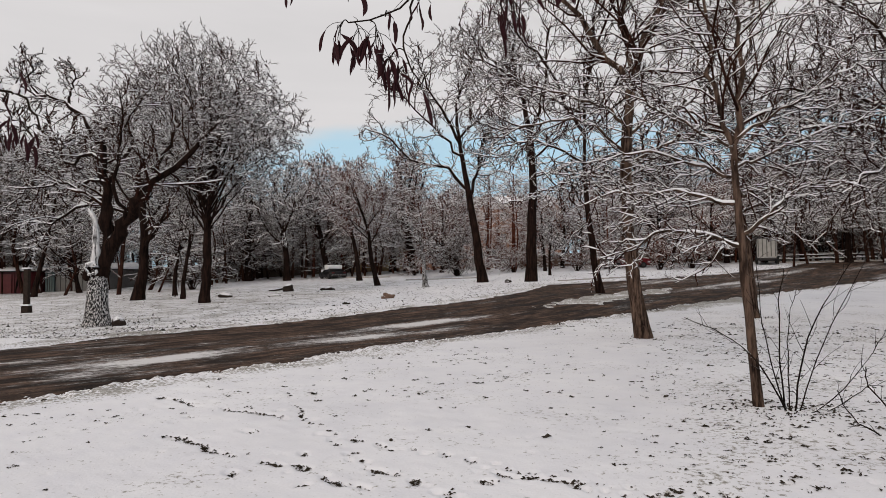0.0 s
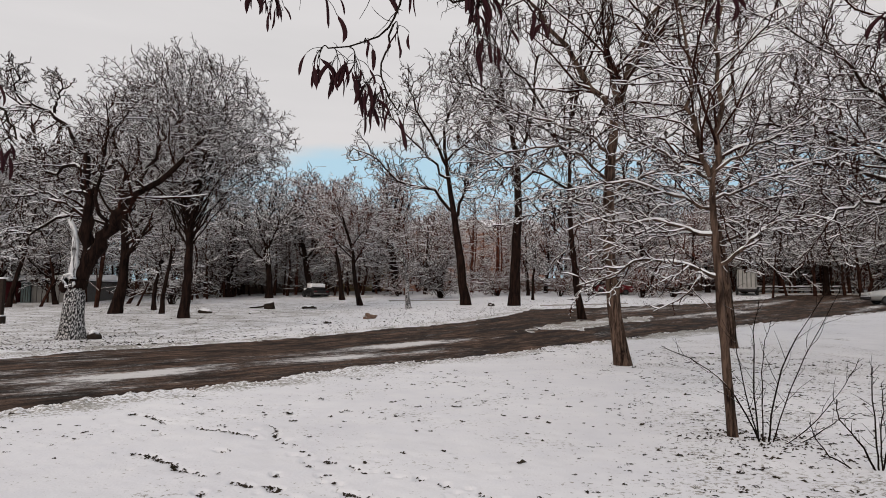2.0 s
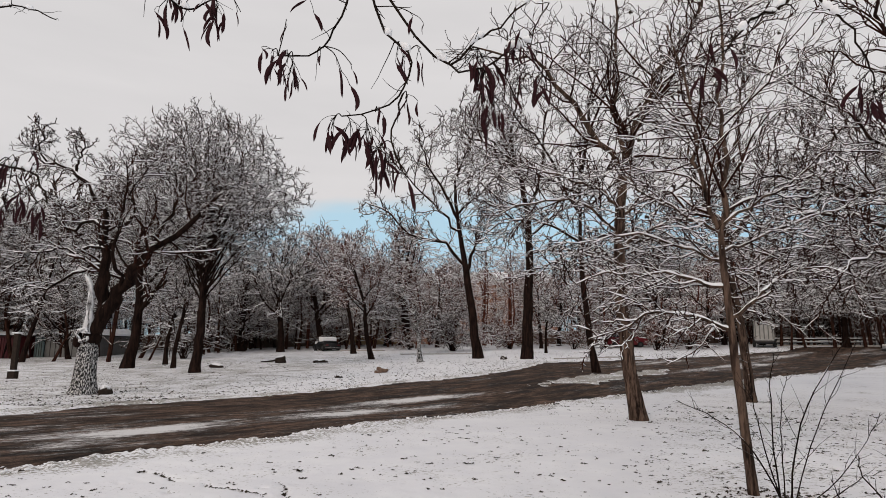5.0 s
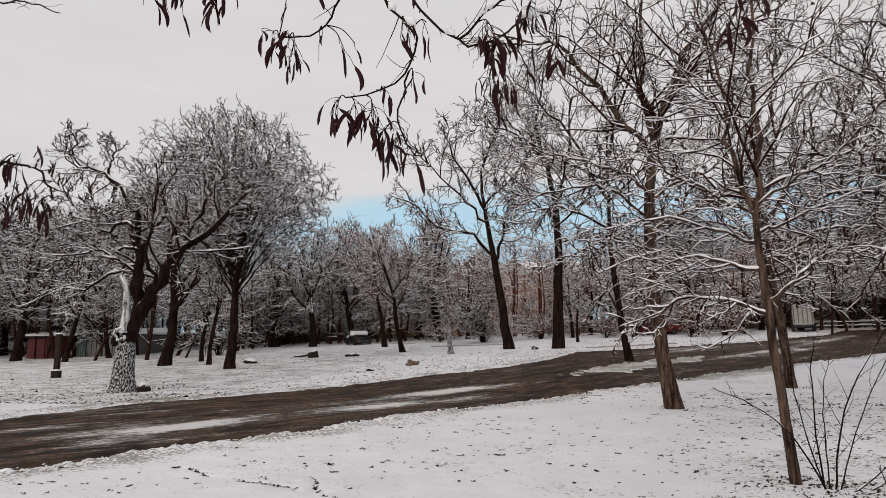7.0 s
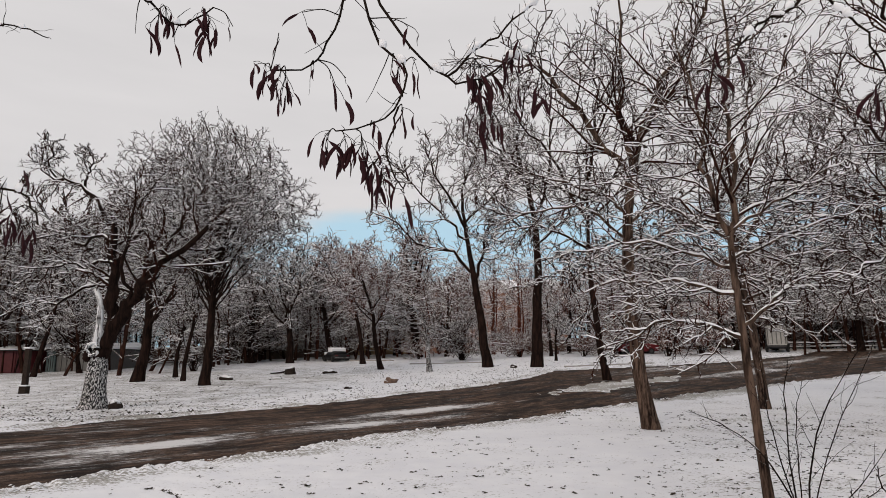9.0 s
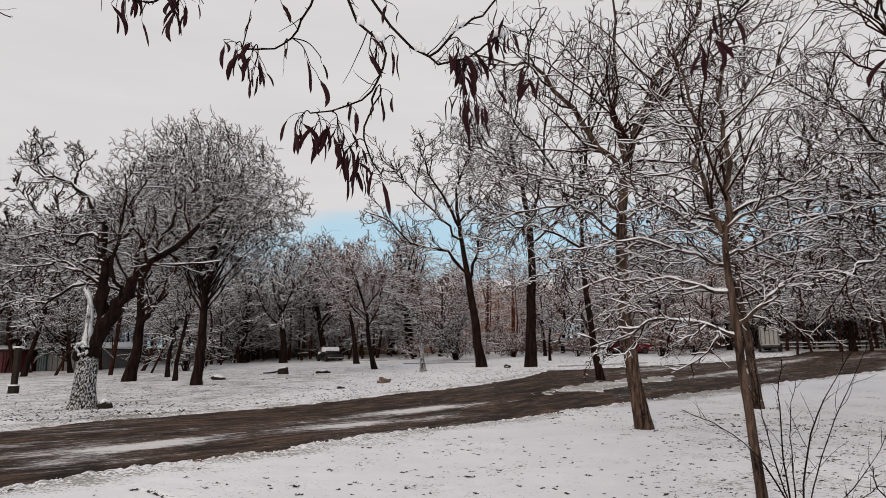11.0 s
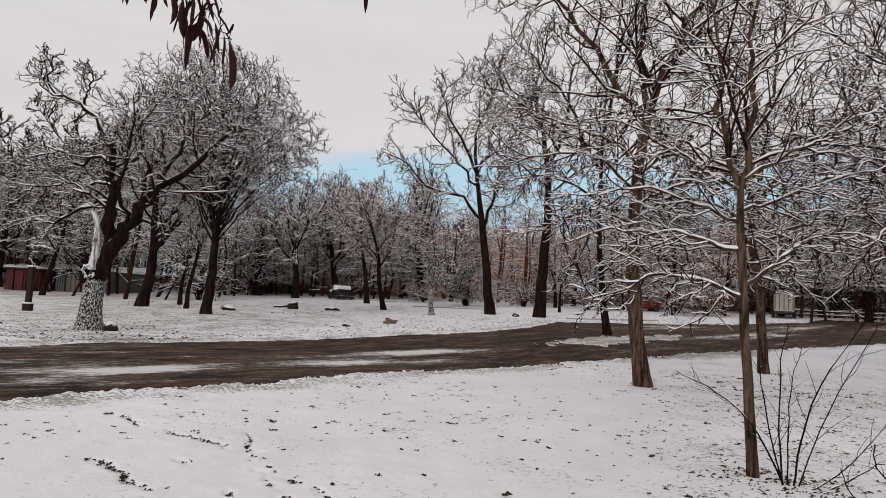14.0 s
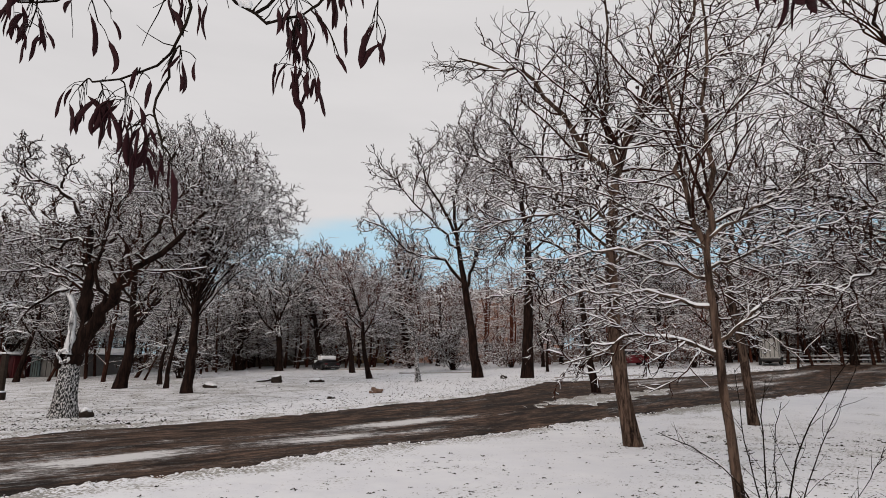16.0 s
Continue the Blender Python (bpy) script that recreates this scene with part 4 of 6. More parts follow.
def bush(name, at, h, w, label, seed, mats, group="", stems=18, rmin=0.014, dense=(9, 7, 4)):
    rng = np.random.default_rng(seed)
    limbs = []
    for i in range(stems):
        a = rng.uniform(0, 6.28)
        s = math.sqrt(rng.uniform(0.05, 1)) * w / 2
        c, d = math.cos(a), math.sin(a)
        top = h * (1 - 0.45 * (s / (w / 2)) ** 2) * rng.uniform(0.75, 1.0)
        limbs.append((((c * 0.1, d * 0.1, 0), (c * s * 0.3, d * s * 0.3, top * 0.45), (c * s * 0.75, d * s * 0.75, top * 0.85), (c * s, d * s, top * 0.95)), 0.05))
    return grow(name, at, ((0, 0, 0), (0, 0, h * 0.15), (0, 0, h * 0.3)), 0.12, limbs,
                [lv(dense[0], 0.5, 58, 0.0, 0.28, 4, 0.5, rmin * 1.6, 0.15), lv(dense[1], 0.55, 52, 0.0, 0.28, 3, 0.6, rmin * 1.2, 0.1), lv(dense[2], 0.55, 48, 0.0, 0.26, 2, 0.7, rmin)],
                label, seed, "bush", group, mats, (0, 1), flare=1.1)


bush("round_bush", (-6.3, 57.5), 4.6, 7.5, "rounded bush heaped with snow", 61, (M_BARK, M_TWIG))


# ---- thickets and far woods ----
def copies(master, spots, seed):
    """More of a kind, turned and sized a little differently."""
    rng = np.random.default_rng(seed)
    for x, y, size in spots:
        c = copy_thing(master, ground_pose(x, y, rng.uniform(0, 360), 0.06))
        c.scale = (size * rng.uniform(0.9, 1.1), size * rng.uniform(0.9, 1.1), size * rng.uniform(0.92, 1.08))


FARWOOD = "trees of the far wood"
wood_a = generic("wood_tree", (-34, 70), 12, 0.3, "distant bare tree dusted with snow", 71, (0.5, 0), 0.25, 1.1, 10, (8, 6, 3), (M_BARK, M_TWIG_FAR), FARWOOD, rmin=0.032, snow=(0, 1))[0]
wood_b = generic("wood_tree", (-26, 74), 11, 0.28, "distant bare tree dusted with snow", 72, (-0.7, 0), 0.22, 1.2, 10, (8, 6, 3), (M_BARK, M_TWIG_FAR), FARWOOD, rmin=0.032, snow=(0, 1))[0]
wood_c = generic("wood_tree", (-16, 72), 11, 0.26, "distant bare tree with russet twigs", 73, (0.3, 0), 0.25, 1.2, 10, (8, 6, 3), (M_BARK, M_TWIG_RED), FARWOOD, rmin=0.032, snow=(0, 1))[0]
copies(wood_a, ((-52, 61, 1.55), (-48, 60, 1.15), (-60, 62, 1.2), (14, 66, 0.95), (33, 70, 1.1), (44, 64, 1.2), (40, 50, 1.0), (-30, 84, 1.2), (50, 55, 1.25), (-44, 54, 1.5), (-56, 50, 1.6), (-63, 54, 1.6), (-50, 66, 1.6), (-66, 66, 1.7), (-58, 72, 1.6), (30, 62, 1.0), (46, 70, 1.2), (56, 64, 1.3)), 1)
copies(wood_b, ((-55, 54, 1.1), (20, 74, 1.0), (38, 58, 1.1), (34, 44, 0.95), (27, 72, 1.1), (42, 40, 1.0), (-47, 57, 1.4), (-60, 58, 1.6), (-70, 58, 1.7), (-45, 74, 1.5), (-53, 58, 1.5), (24, 66, 0.9), (33, 72, 1.1), (52, 72, 1.3), (48, 60, 1.1)), 2)
copies(wood_c, ((-9, 76, 1.0), (4, 68, 0.85), (9, 72, 0.95), (2, 62, 0.65), (12, 80, 1.1), (17, 60, 0.8), (-9, 66, 0.8), (-17, 78, 1.0), (-13, 72, 0.8), (7, 78, 1.0), (15, 72, 0.9), (21, 68, 0.9)), 3)

THICKET = "snowy thicket bushes"
scrub_a = bush("thicket_bush", (-27, 47), 4.2, 5.5, "tangled dark bush dusted with snow", 64, (M_BARK, M_TWIG_FAR), THICKET, 11, 0.026, (6, 5, 4))[0]
scrub_b = bush("thicket_bush", (12, 57), 3.2, 6.0, "tangled russet bush dusted with snow", 65, (M_BARK, M_TWIG_RED), THICKET, 11, 0.026, (6, 5, 4))[0]
copies(scrub_a, ((-31, 60, 1.2), (37, 66, 1.3), (30, 68, 1.1)), 4)
copies(scrub_b, ((8, 63, 1.0), (15, 58, 1.15), (5, 60, 0.8), (-1, 61, 0.9), (0.5, 66, 1.0), (-11, 61, 0.8), (14, 64, 1.3), (26, 69, 1.2), (34, 64, 1.1), (10, 68, 1.2)), 5)



def far_woods():
    """The tangle of twigs of the woods beyond the lawn: clumps of short curved twigs, each with a ridge of snow."""
    rng = np.random.default_rng(77)
    for name, m, label, n, clumps in (
            ("far_woods", M_TWIG_FAR, "tangled far woods with snow on every twig", 39000, ((-82, -36, 48, 74, 18, 66), (-38, -14, 62, 80, 10, 44), (24, 72, 60, 80, 12, 40))),
            ("dark_thicket", M_TWIG_FAR, "dark tangled thicket with little snow", 38000, ((-66, -26, 44, 70, 9.0, 80), (22, 66, 56, 73, 9.5, 56))),
            ("russet_woods", M_TWIG_RED, "tangled russet far woods with snow on every twig", 36000, ((-30, 28, 64, 98, 12.5, 110),))):
        c = []
        for x0, x1, y0, y1, h, k in clumps:
            c.append(np.stack([rng.uniform(x0, x1, k), rng.uniform(y0, y1, k), rng.uniform(0.15, 0.8, k) * h], 1))
        c = np.concatenate(c)
        which = rng.integers(0, len(c), n)
        p = c[which] + rng.normal(size=(n, 3)) * np.array([2.3, 2.0, 1.7])
        g = lie(p[:, 0], p[:, 1])
        p[:, 2] = g + np.abs(p[:, 2]) + 0.1
        x, y, h = p[:, 0], p[:, 1], p[:, 2] - g
        yard = (x > -54) & (x < -30) & (y < 58) & (h < 3.4)
        drive = (x > -32) & (x < -12) & (h < 0.9)
        gap = (x > -7) & (x < 0) & (h > 2.5) & (rng.random(n) < 0.6)
        street = (x > 18) & (y < 70) & (h < 2.8)
        p = p[~(yard | drive | gap | street)]
        n = len(p)
        d = rng.normal(size=(n, 3)) * np.array([1, 1, 0.55])
        d[:, 2] += 0.25
        d = unit(d)
        step = rng.uniform(0.35, 0.95, n)[:, None]
        pts = [p]
        for _ in range(1):
            pts.append(pts[-1] + d * step * 1.7)
            d = unit(d + rng.normal(size=d.shape) * 0.3)
        P = np.stack(pts, 1)
        R = rng.uniform(0.022, 0.046, n)[:, None] * np.array([[1, 0.5]])
        laden = rng.random(n) < {"dark_thicket": 0.3, "far_woods": 0.6, "russet_woods": 0.75}[name]
        foot = c.copy()
        foot[:, :2] += rng.normal(size=(len(c), 2)) * 0.5
        foot[:, 2] = lie(foot[:, 0], foot[:, 1]) - 0.1
        crown = c.copy()
        crown[:, 2] += lie(c[:, 0], c[:, 1]) + 1.2
        mid = (foot + crown) / 2 + rng.normal(size=c.shape) * 0.3
        stems = np.stack([foot, mid, crown], 1)
        SR = rng.uniform(0.09, 0.2, len(c))[:, None] * np.array([[1, 0.7, 0.3]])
        B, BR = kids(stems, SR, 7, rng, 0.3, 1.0, 0.5, 45, 0.1, 0.2, 4, 0.5, 0.03)
        me = mesh_from(name, [tubes(P, R, 3), tubes(stems, SR, 6), tubes(B, BR, 4)], m)
        ob = tagged(new(name, me), label, "woods", kind="stuff")
        tagged(mesh_part("snow_cover", mesh_from("snow_cover", [caps(P[laden], R[laden], rng, 1.0, 1.0, 3, 0.006)], M_CAP), ob), kind="stuff")


far_woods()

# ---- buildings ----
M_PEACH = plain("peach_render", (0.35, 0.19, 0.135), 0.85, grain=2, vary=0.15)
M_CREAM = plain("cream_render", (0.40, 0.34, 0.26), 0.85, grain=2, vary=0.15)
M_MAROON = plain("maroon_brick", (0.055, 0.025, 0.021), 0.85, grain=3, vary=0.3)
M_OCHRE = plain("ochre_wall_render", (0.33, 0.23, 0.12), 0.85, grain=2, vary=0.25, snow=(0.6, 0.8))
M_BROWN = plain("brown_brick_wall", (0.13, 0.085, 0.066), 0.85, grain=3, vary=0.4, snow=(0.6, 0.8))
M_RUST = plain("red_roof_sheet", (0.12, 0.03, 0.026), 0.6, grain=3, vary=0.3)
M_ROOF = plain("snowy_roof_sheet", (0.25, 0.22, 0.21), 0.7, grain=3, vary=0.3, snow=(0.2, 0.5))
M_WHITE = plain("old_white_paint", (0.62, 0.60, 0.57), 0.6, grain=5, vary=0.12)
M_REDPAINT = plain("faded_red_paint", (0.075, 0.010, 0.012), 0.55, grain=4, vary=0.3)
M_TEAL = plain("teal_paint", (0.08, 0.11, 0.11), 0.55, grain=4, vary=0.25)
M_GREYMETAL = plain("grey_sheet_metal", (0.12, 0.115, 0.11), 0.5, 0.3, grain=4, vary=0.25)
M_DARK = plain("dark_metal", (0.025, 0.022, 0.022), 0.6, 0.0, grain=8, vary=0.3, snow=(0.7, 0.9))
M_RUBBER = plain("tyre_rubber", (0.015, 0.015, 0.015), 0.85, grain=20)
M_CONCRETE = plain("weathered_concrete", (0.33, 0.31, 0.29), 0.85, grain=6, vary=0.2, snow=(0.6, 0.85))


def house(name, x0, x1, y, depth, z1, floors, cols, wall_m, roof_m, label, roof_h=2.0, trim_m=None, sink=1.0, win=(1.1, 1.6)):
    """A building whose south wall has real openings with recessed glazing, a pitched roof and a cornice."""
    z0 = float(min(lie(x0, y), lie(x1, y)))
    root = thing(name, pose((x0 + x1) / 2, y, z0), label, "building")
    w, h = x1 - x0, z1 - z0
    trim_m = trim_m or M_WHITE
    bm = bmesh.new()
    box(bm, (-w / 2, 0.35, -sink), (w / 2, depth, h))
    fh = h / floors
    ww, wh = win
    pitch = w / cols
    for f in range(floors):
        sill, head = f * fh + fh * 0.3, f * fh + fh * 0.3 + min(wh, fh * 0.55)
        box(bm, (-w / 2, 0, f * fh - (sink if f == 0 else 0)), (w / 2, 0.35, sill))
        box(bm, (-w / 2, 0, head), (w / 2, 0.35, (f + 1) * fh))
        for c in range(cols + 1):
            a = -w / 2 + c * pitch - (pitch - ww) / 2
            b = a + pitch - ww
            box(bm, (max(a, -w / 2), 0, sill), (min(b, w / 2), 0.35, head))
    part("wall", bm, wall_m, root)
    gl = boxed((-ww / 2, 0.26, 0), (ww / 2, 0.33, min(wh, fh * 0.55)))
    fr = bmesh.new()
    hh = min(wh, fh * 0.55)
    for lo, hi in (((-ww / 2, 0.10, 0), (-ww / 2 + 0.09, 0.26, hh)), ((ww / 2 - 0.09, 0.10, 0), (ww / 2, 0.26, hh)), ((-0.04, 0.14, 0.09), (0.04, 0.26, hh - 0.09)),
                   ((-ww / 2 + 0.09, 0.10, 0), (ww / 2 - 0.09, 0.26, 0.09)), ((-ww / 2 + 0.09, 0.10, hh - 0.09), (ww / 2 - 0.09, 0.26, hh))):
        box(fr, lo, hi)
    sl = boxed((-ww / 2 - 0.1, -0.14, -0.1), (ww / 2 + 0.1, 0.1, -0.003))
    meshes = []
    for nm, b, m in (("pane", gl, M_GLASS), ("frame", fr, trim_m), ("sill", sl, M_CONCRETE)):
        me = bpy.data.meshes.new(nm)
        b.to_mesh(me)
        b.free()
        me.materials.append(m)
        meshes.append(me)
    for f in range(floors):
        for c in range(cols):
            win_ob = new("window", meshes[1])
            win_ob.parent = root
            win_ob.location = (-w / 2 + (c + 0.5) * pitch, 0, f * fh + fh * 0.3)
            for nm, me in (("pane", meshes[0]), ("sill", meshes[2])):
                o = new(nm, me)
                o.parent = win_ob
    part("cornice", boxed((-w / 2 - 0.3, -0.35, h), (w / 2 + 0.3, 0.6, h + 0.3)), trim_m, root, "pale cornice")
    bm = bmesh.new()
    e = 0.5
    vs = [bm.verts.new(p) for p in ((-w / 2 - e, -e, h + 0.3), (w / 2 + e, -e, h + 0.3), (w / 2 + e, depth + e, h + 0.3), (-w / 2 - e, depth + e, h + 0.3),
                                    (-w / 2 + 2, depth / 2, h + 0.3 + roof_h), (w / 2 - 2, depth / 2, h + 0.3 + roof_h))]
    for q in ((0, 1, 5, 4), (1, 2, 5), (2, 3, 4, 5), (3, 0, 4), (3, 2, 1, 0)):
        bm.faces.new([vs[i] for i in q])
    part("roof", bm, roof_m, root)
    return root, h, w, depth


peach, ph, pw, pd = house("peach_building", -20, 6, 108, 12, 13.9, 3, 9, M_PEACH, M_ROOF, "three-storey peach-rendered building with snowy roof", 2.2)
bm = bmesh.new()
vs = [bm.verts.new(p) for p in ((-3.2, -0.2, ph + 0.3), (3.2, -0.2, ph + 0.3), (0, -0.2, ph + 2.3), (-3.2, 5.5, ph + 0.3), (3.2, 5.5, ph + 0.3), (0, 5.5, ph + 2.3))]
for q in ((0, 1, 2), (5, 4, 3), (0, 2, 5, 3), (2, 1, 4, 5), (1, 0, 3, 4)):
    bm.faces.new([vs[i] for i in q])
part("pediment", bm, M_ROOF, peach, "snow-covered gable over the cornice")
part("chimney", boxed((3.5, 5.0, ph + 1.0), (4.5, 6.0, ph + 3.2), 0.04), M_PEACH, peach)
house("cream_building", -52, -20, 96, 10, 8.6, 2, 12, M_CREAM, M_ROOF, "two-storey cream building with many windows", 2.4)
house("maroon_building", 24, 70, 76, 14, 12.0, 3, 16, M_MAROON, M_RUST, "dark maroon building with pale window frames", 3.0, win=(1.3, 1.9))
house("cream_house", -84, -62, 74, 9, 5.6, 1, 6, M_CREAM, M_ROOF, "low pale house with snowy roof", 1.4)


def wall_run(name, pts, height, thick, material, label, panel=3.0):
    """A boundary wall of panels between piers, following the land."""
    root = thing(name, pose(*pts[0], float(lie(*pts[0]))), label, "wall")
    z0 = float(lie(*pts[0]))
    for (ax, ay), (bx, by) in zip(pts, pts[1:]):
        n = max(1, round(math.dist((ax, ay), (bx, by)) / panel))
        turn = math.atan2(by - ay, bx - ax)
        step = math.dist((ax, ay), (bx, by)) / n
        for i in range(n):
            x, y = ax + (bx - ax) * i / n, ay + (by - ay) * i / n
            g = float(lie(x, y)) - z0
            m = Matrix.Translation((x - pts[0][0], y - pts[0][1], g)) @ Matrix.Rotation(turn, 4, "Z")
            for nm, bmx in (("panel", boxed((0.15, -thick / 2, -0.5), (step - 0.15, thick / 2, height), 0.02)), ("pier", boxed((-0.17, -thick / 2 - 0.06, -0.5), (0.148, thick / 2 + 0.06, height + 0.12), 0.02)),
                            ("coping", boxed((0.15, -thick / 2 - 0.05, height + 0.003), (step - 0.172, thick / 2 + 0.05, height + 0.1), 0.02))):
                o = part(nm, bmx, material, root)
                o.matrix_local = m
    return root


wall_run("ochre_wall", ((-40, 82), (-15, 80)), 2.1, 0.3, M_OCHRE, "weathered ochre boundary wall capped with snow")
wall_run("brown_wall", ((-50, 64), (-33, 66), (-22, 76)), 1.6, 0.3, M_BROWN, "dark brown brick boundary wall capped with snow")
wall_run("brown_wall", ((-2, 74), (22, 73)), 1.5, 0.3, M_BROWN, "low dark brown wall behind the thicket")


def wedge(x0, x1, y0, y1, z, front, back):
    """A slab of snow that thickens towards the back of a roof, with an uneven surface."""
    bm = bmesh.new()
    nx, ny = 14, 8
    rows = []
    for top in (0, 1):
        grid = []
        for j in range(ny + 1):
            for i in range(nx + 1):
                x, y = x0 + (x1 - x0) * i / nx, y0 + (y1 - y0) * j / ny
                h = front + (back - front) * j / ny + 0.05 * noise.noise(Vector((x * 1.3, y * 1.3, z)))
                rim = 0.35 if i in (0, nx) or j in (0, ny) else 1.0
                grid.append(bm.verts.new((x, y, z + top * h * rim)))
        rows.append(grid)
    low, high = rows
    w = nx + 1
    for j in range(ny):
        for i in range(nx):
            k = j * w + i
            bm.faces.new((high[k], high[k + 1], high[k + w + 1], high[k + w]))
            bm.faces.new((low[k], low[k + w], low[k + w + 1], low[k + 1]))
    edge = list(range(nx)) + [nx + j * w for j in range(ny)] + [ny * w + i for i in range(nx, 0, -1)] + [j * w for j in range(ny, 0, -1)]
    for a, b in zip(edge, edge[1:] + edge[:1]):
        bm.faces.new((low[a], low[b], high[b], high[a]))
    return bm


def garages():
    """A low row of garages with a red shed at its end."""
    z = float(lie(-40, 50))
    row = thing("garage_row", pose(-43.3, 50, z), "low row of garages with snow on the sloping roof", "garage")
    part("wall", boxed((0.0, 0.25, -0.3), (5.6, 6, 1.95)), M_GREYMETAL, row)
    part("roof", boxed((-0.2, -0.3, 1.953), (5.8, 6.2, 2.06), 0.03), M_DARK, row, "dark sheet roof")
    part("snow_cover", wedge(-0.25, 5.85, -0.35, 6.2, 2.063, 0.16, 0.75), M_CAP, row, "thick snow on the roof")
    for a, b, m, lab in ((0.15, 1.05, M_TEAL, "faded teal door"), (1.2, 3.2, M_GREYMETAL, "grey sheet-metal door"), (3.35, 5.4, M_GREYMETAL, "grey sheet-metal door")):
        d = part("door", boxed((a, 0.12, 0.0), (b, 0.247, 1.85), 0.015), m, row, lab)
        for i in range(1, 4):
            x = a + (b - a) * i / 4
            part("door_seam", boxed((x - 0.02, 0.09, 0.05), (x + 0.02, 0.118, 1.8)), M_DARK, d)
    shed = thing("red_shed", pose(-47.2, 48.8, z), "dark red wooden shed with snowy roof", "shed")
    part("wall", boxed((0, 0, -0.3), (3.6, 4, 1.85)), M_REDPAINT, shed)
    part("roof", boxed((-0.25, -0.5, 1.853), (3.75, 4.2, 1.95), 0.03), M_DARK, shed, "dark sheet roof")
    part("snow_cover", wedge(-0.3, 3.8, -0.55, 4.2, 1.953, 0.16, 0.7), M_CAP, shed, "thick snow on the roof")
    part("door", boxed((0.5, -0.08, 0), (1.9, -0.003, 1.7), 0.01), M_REDPAINT, shed)
    for x in (2.1, 2.55, 3.0, 3.4):
        part("batten", boxed((x, -0.05, 0), (x + 0.06, -0.003, 1.8)), M_REDPAINT, shed)


garages()


# ---- vehicles ----
def wheel(parent, x, y, r, w):
    bm = bmesh.new()
    bmesh.ops.create_cone(bm, cap_ends=True, segments=20, radius1=r, radius2=r, depth=w, matrix=pose(0, 0, 0, 90))
    bmesh.ops.bevel(bm, geom=[e for e in bm.edges if len(e.link_faces) == 2 and e.calc_face_angle(0) > 1], offset=0.03, segments=2, affect="EDGES")
    t = part("wheel", bm, M_RUBBER, parent)
    t.location = (x, y, r)
    bm = bmesh.new()
    bmesh.ops.create_cone(bm, cap_ends=True, segments=16, radius1=r * 0.62, radius2=r * 0.5, depth=w + 0.03, matrix=pose(0, 0, 0, 90))
    part("rim", bm, M_RIM, t)


def extrude(profile, halves, bevel=0.03):
    """A side profile (x, z) swept across the width; halves gives the half width at each height."""
    bm = bmesh.new()
    rows = []
    for side in (-1, 1):
        rows.append([bm.verts.new((x, side * halves(z), z)) for x, z in profile])
    n = len(profile)
    bm.faces.new(rows[0])
    bm.faces.new(rows[1][::-1])
    for i in range(n):
        bm.faces.new((rows[0][i], rows[1][i], rows[1][(i + 1) % n], rows[0][(i + 1) % n]))
    bmesh.ops.recalc_face_normals(bm, faces=bm.faces)
    if bevel:
        bmesh.ops.bevel(bm, geom=[e for e in bm.edges], offset=bevel, segments=2, affect="EDGES")
    for f in bm.faces:
        f.smooth = True
    return bm


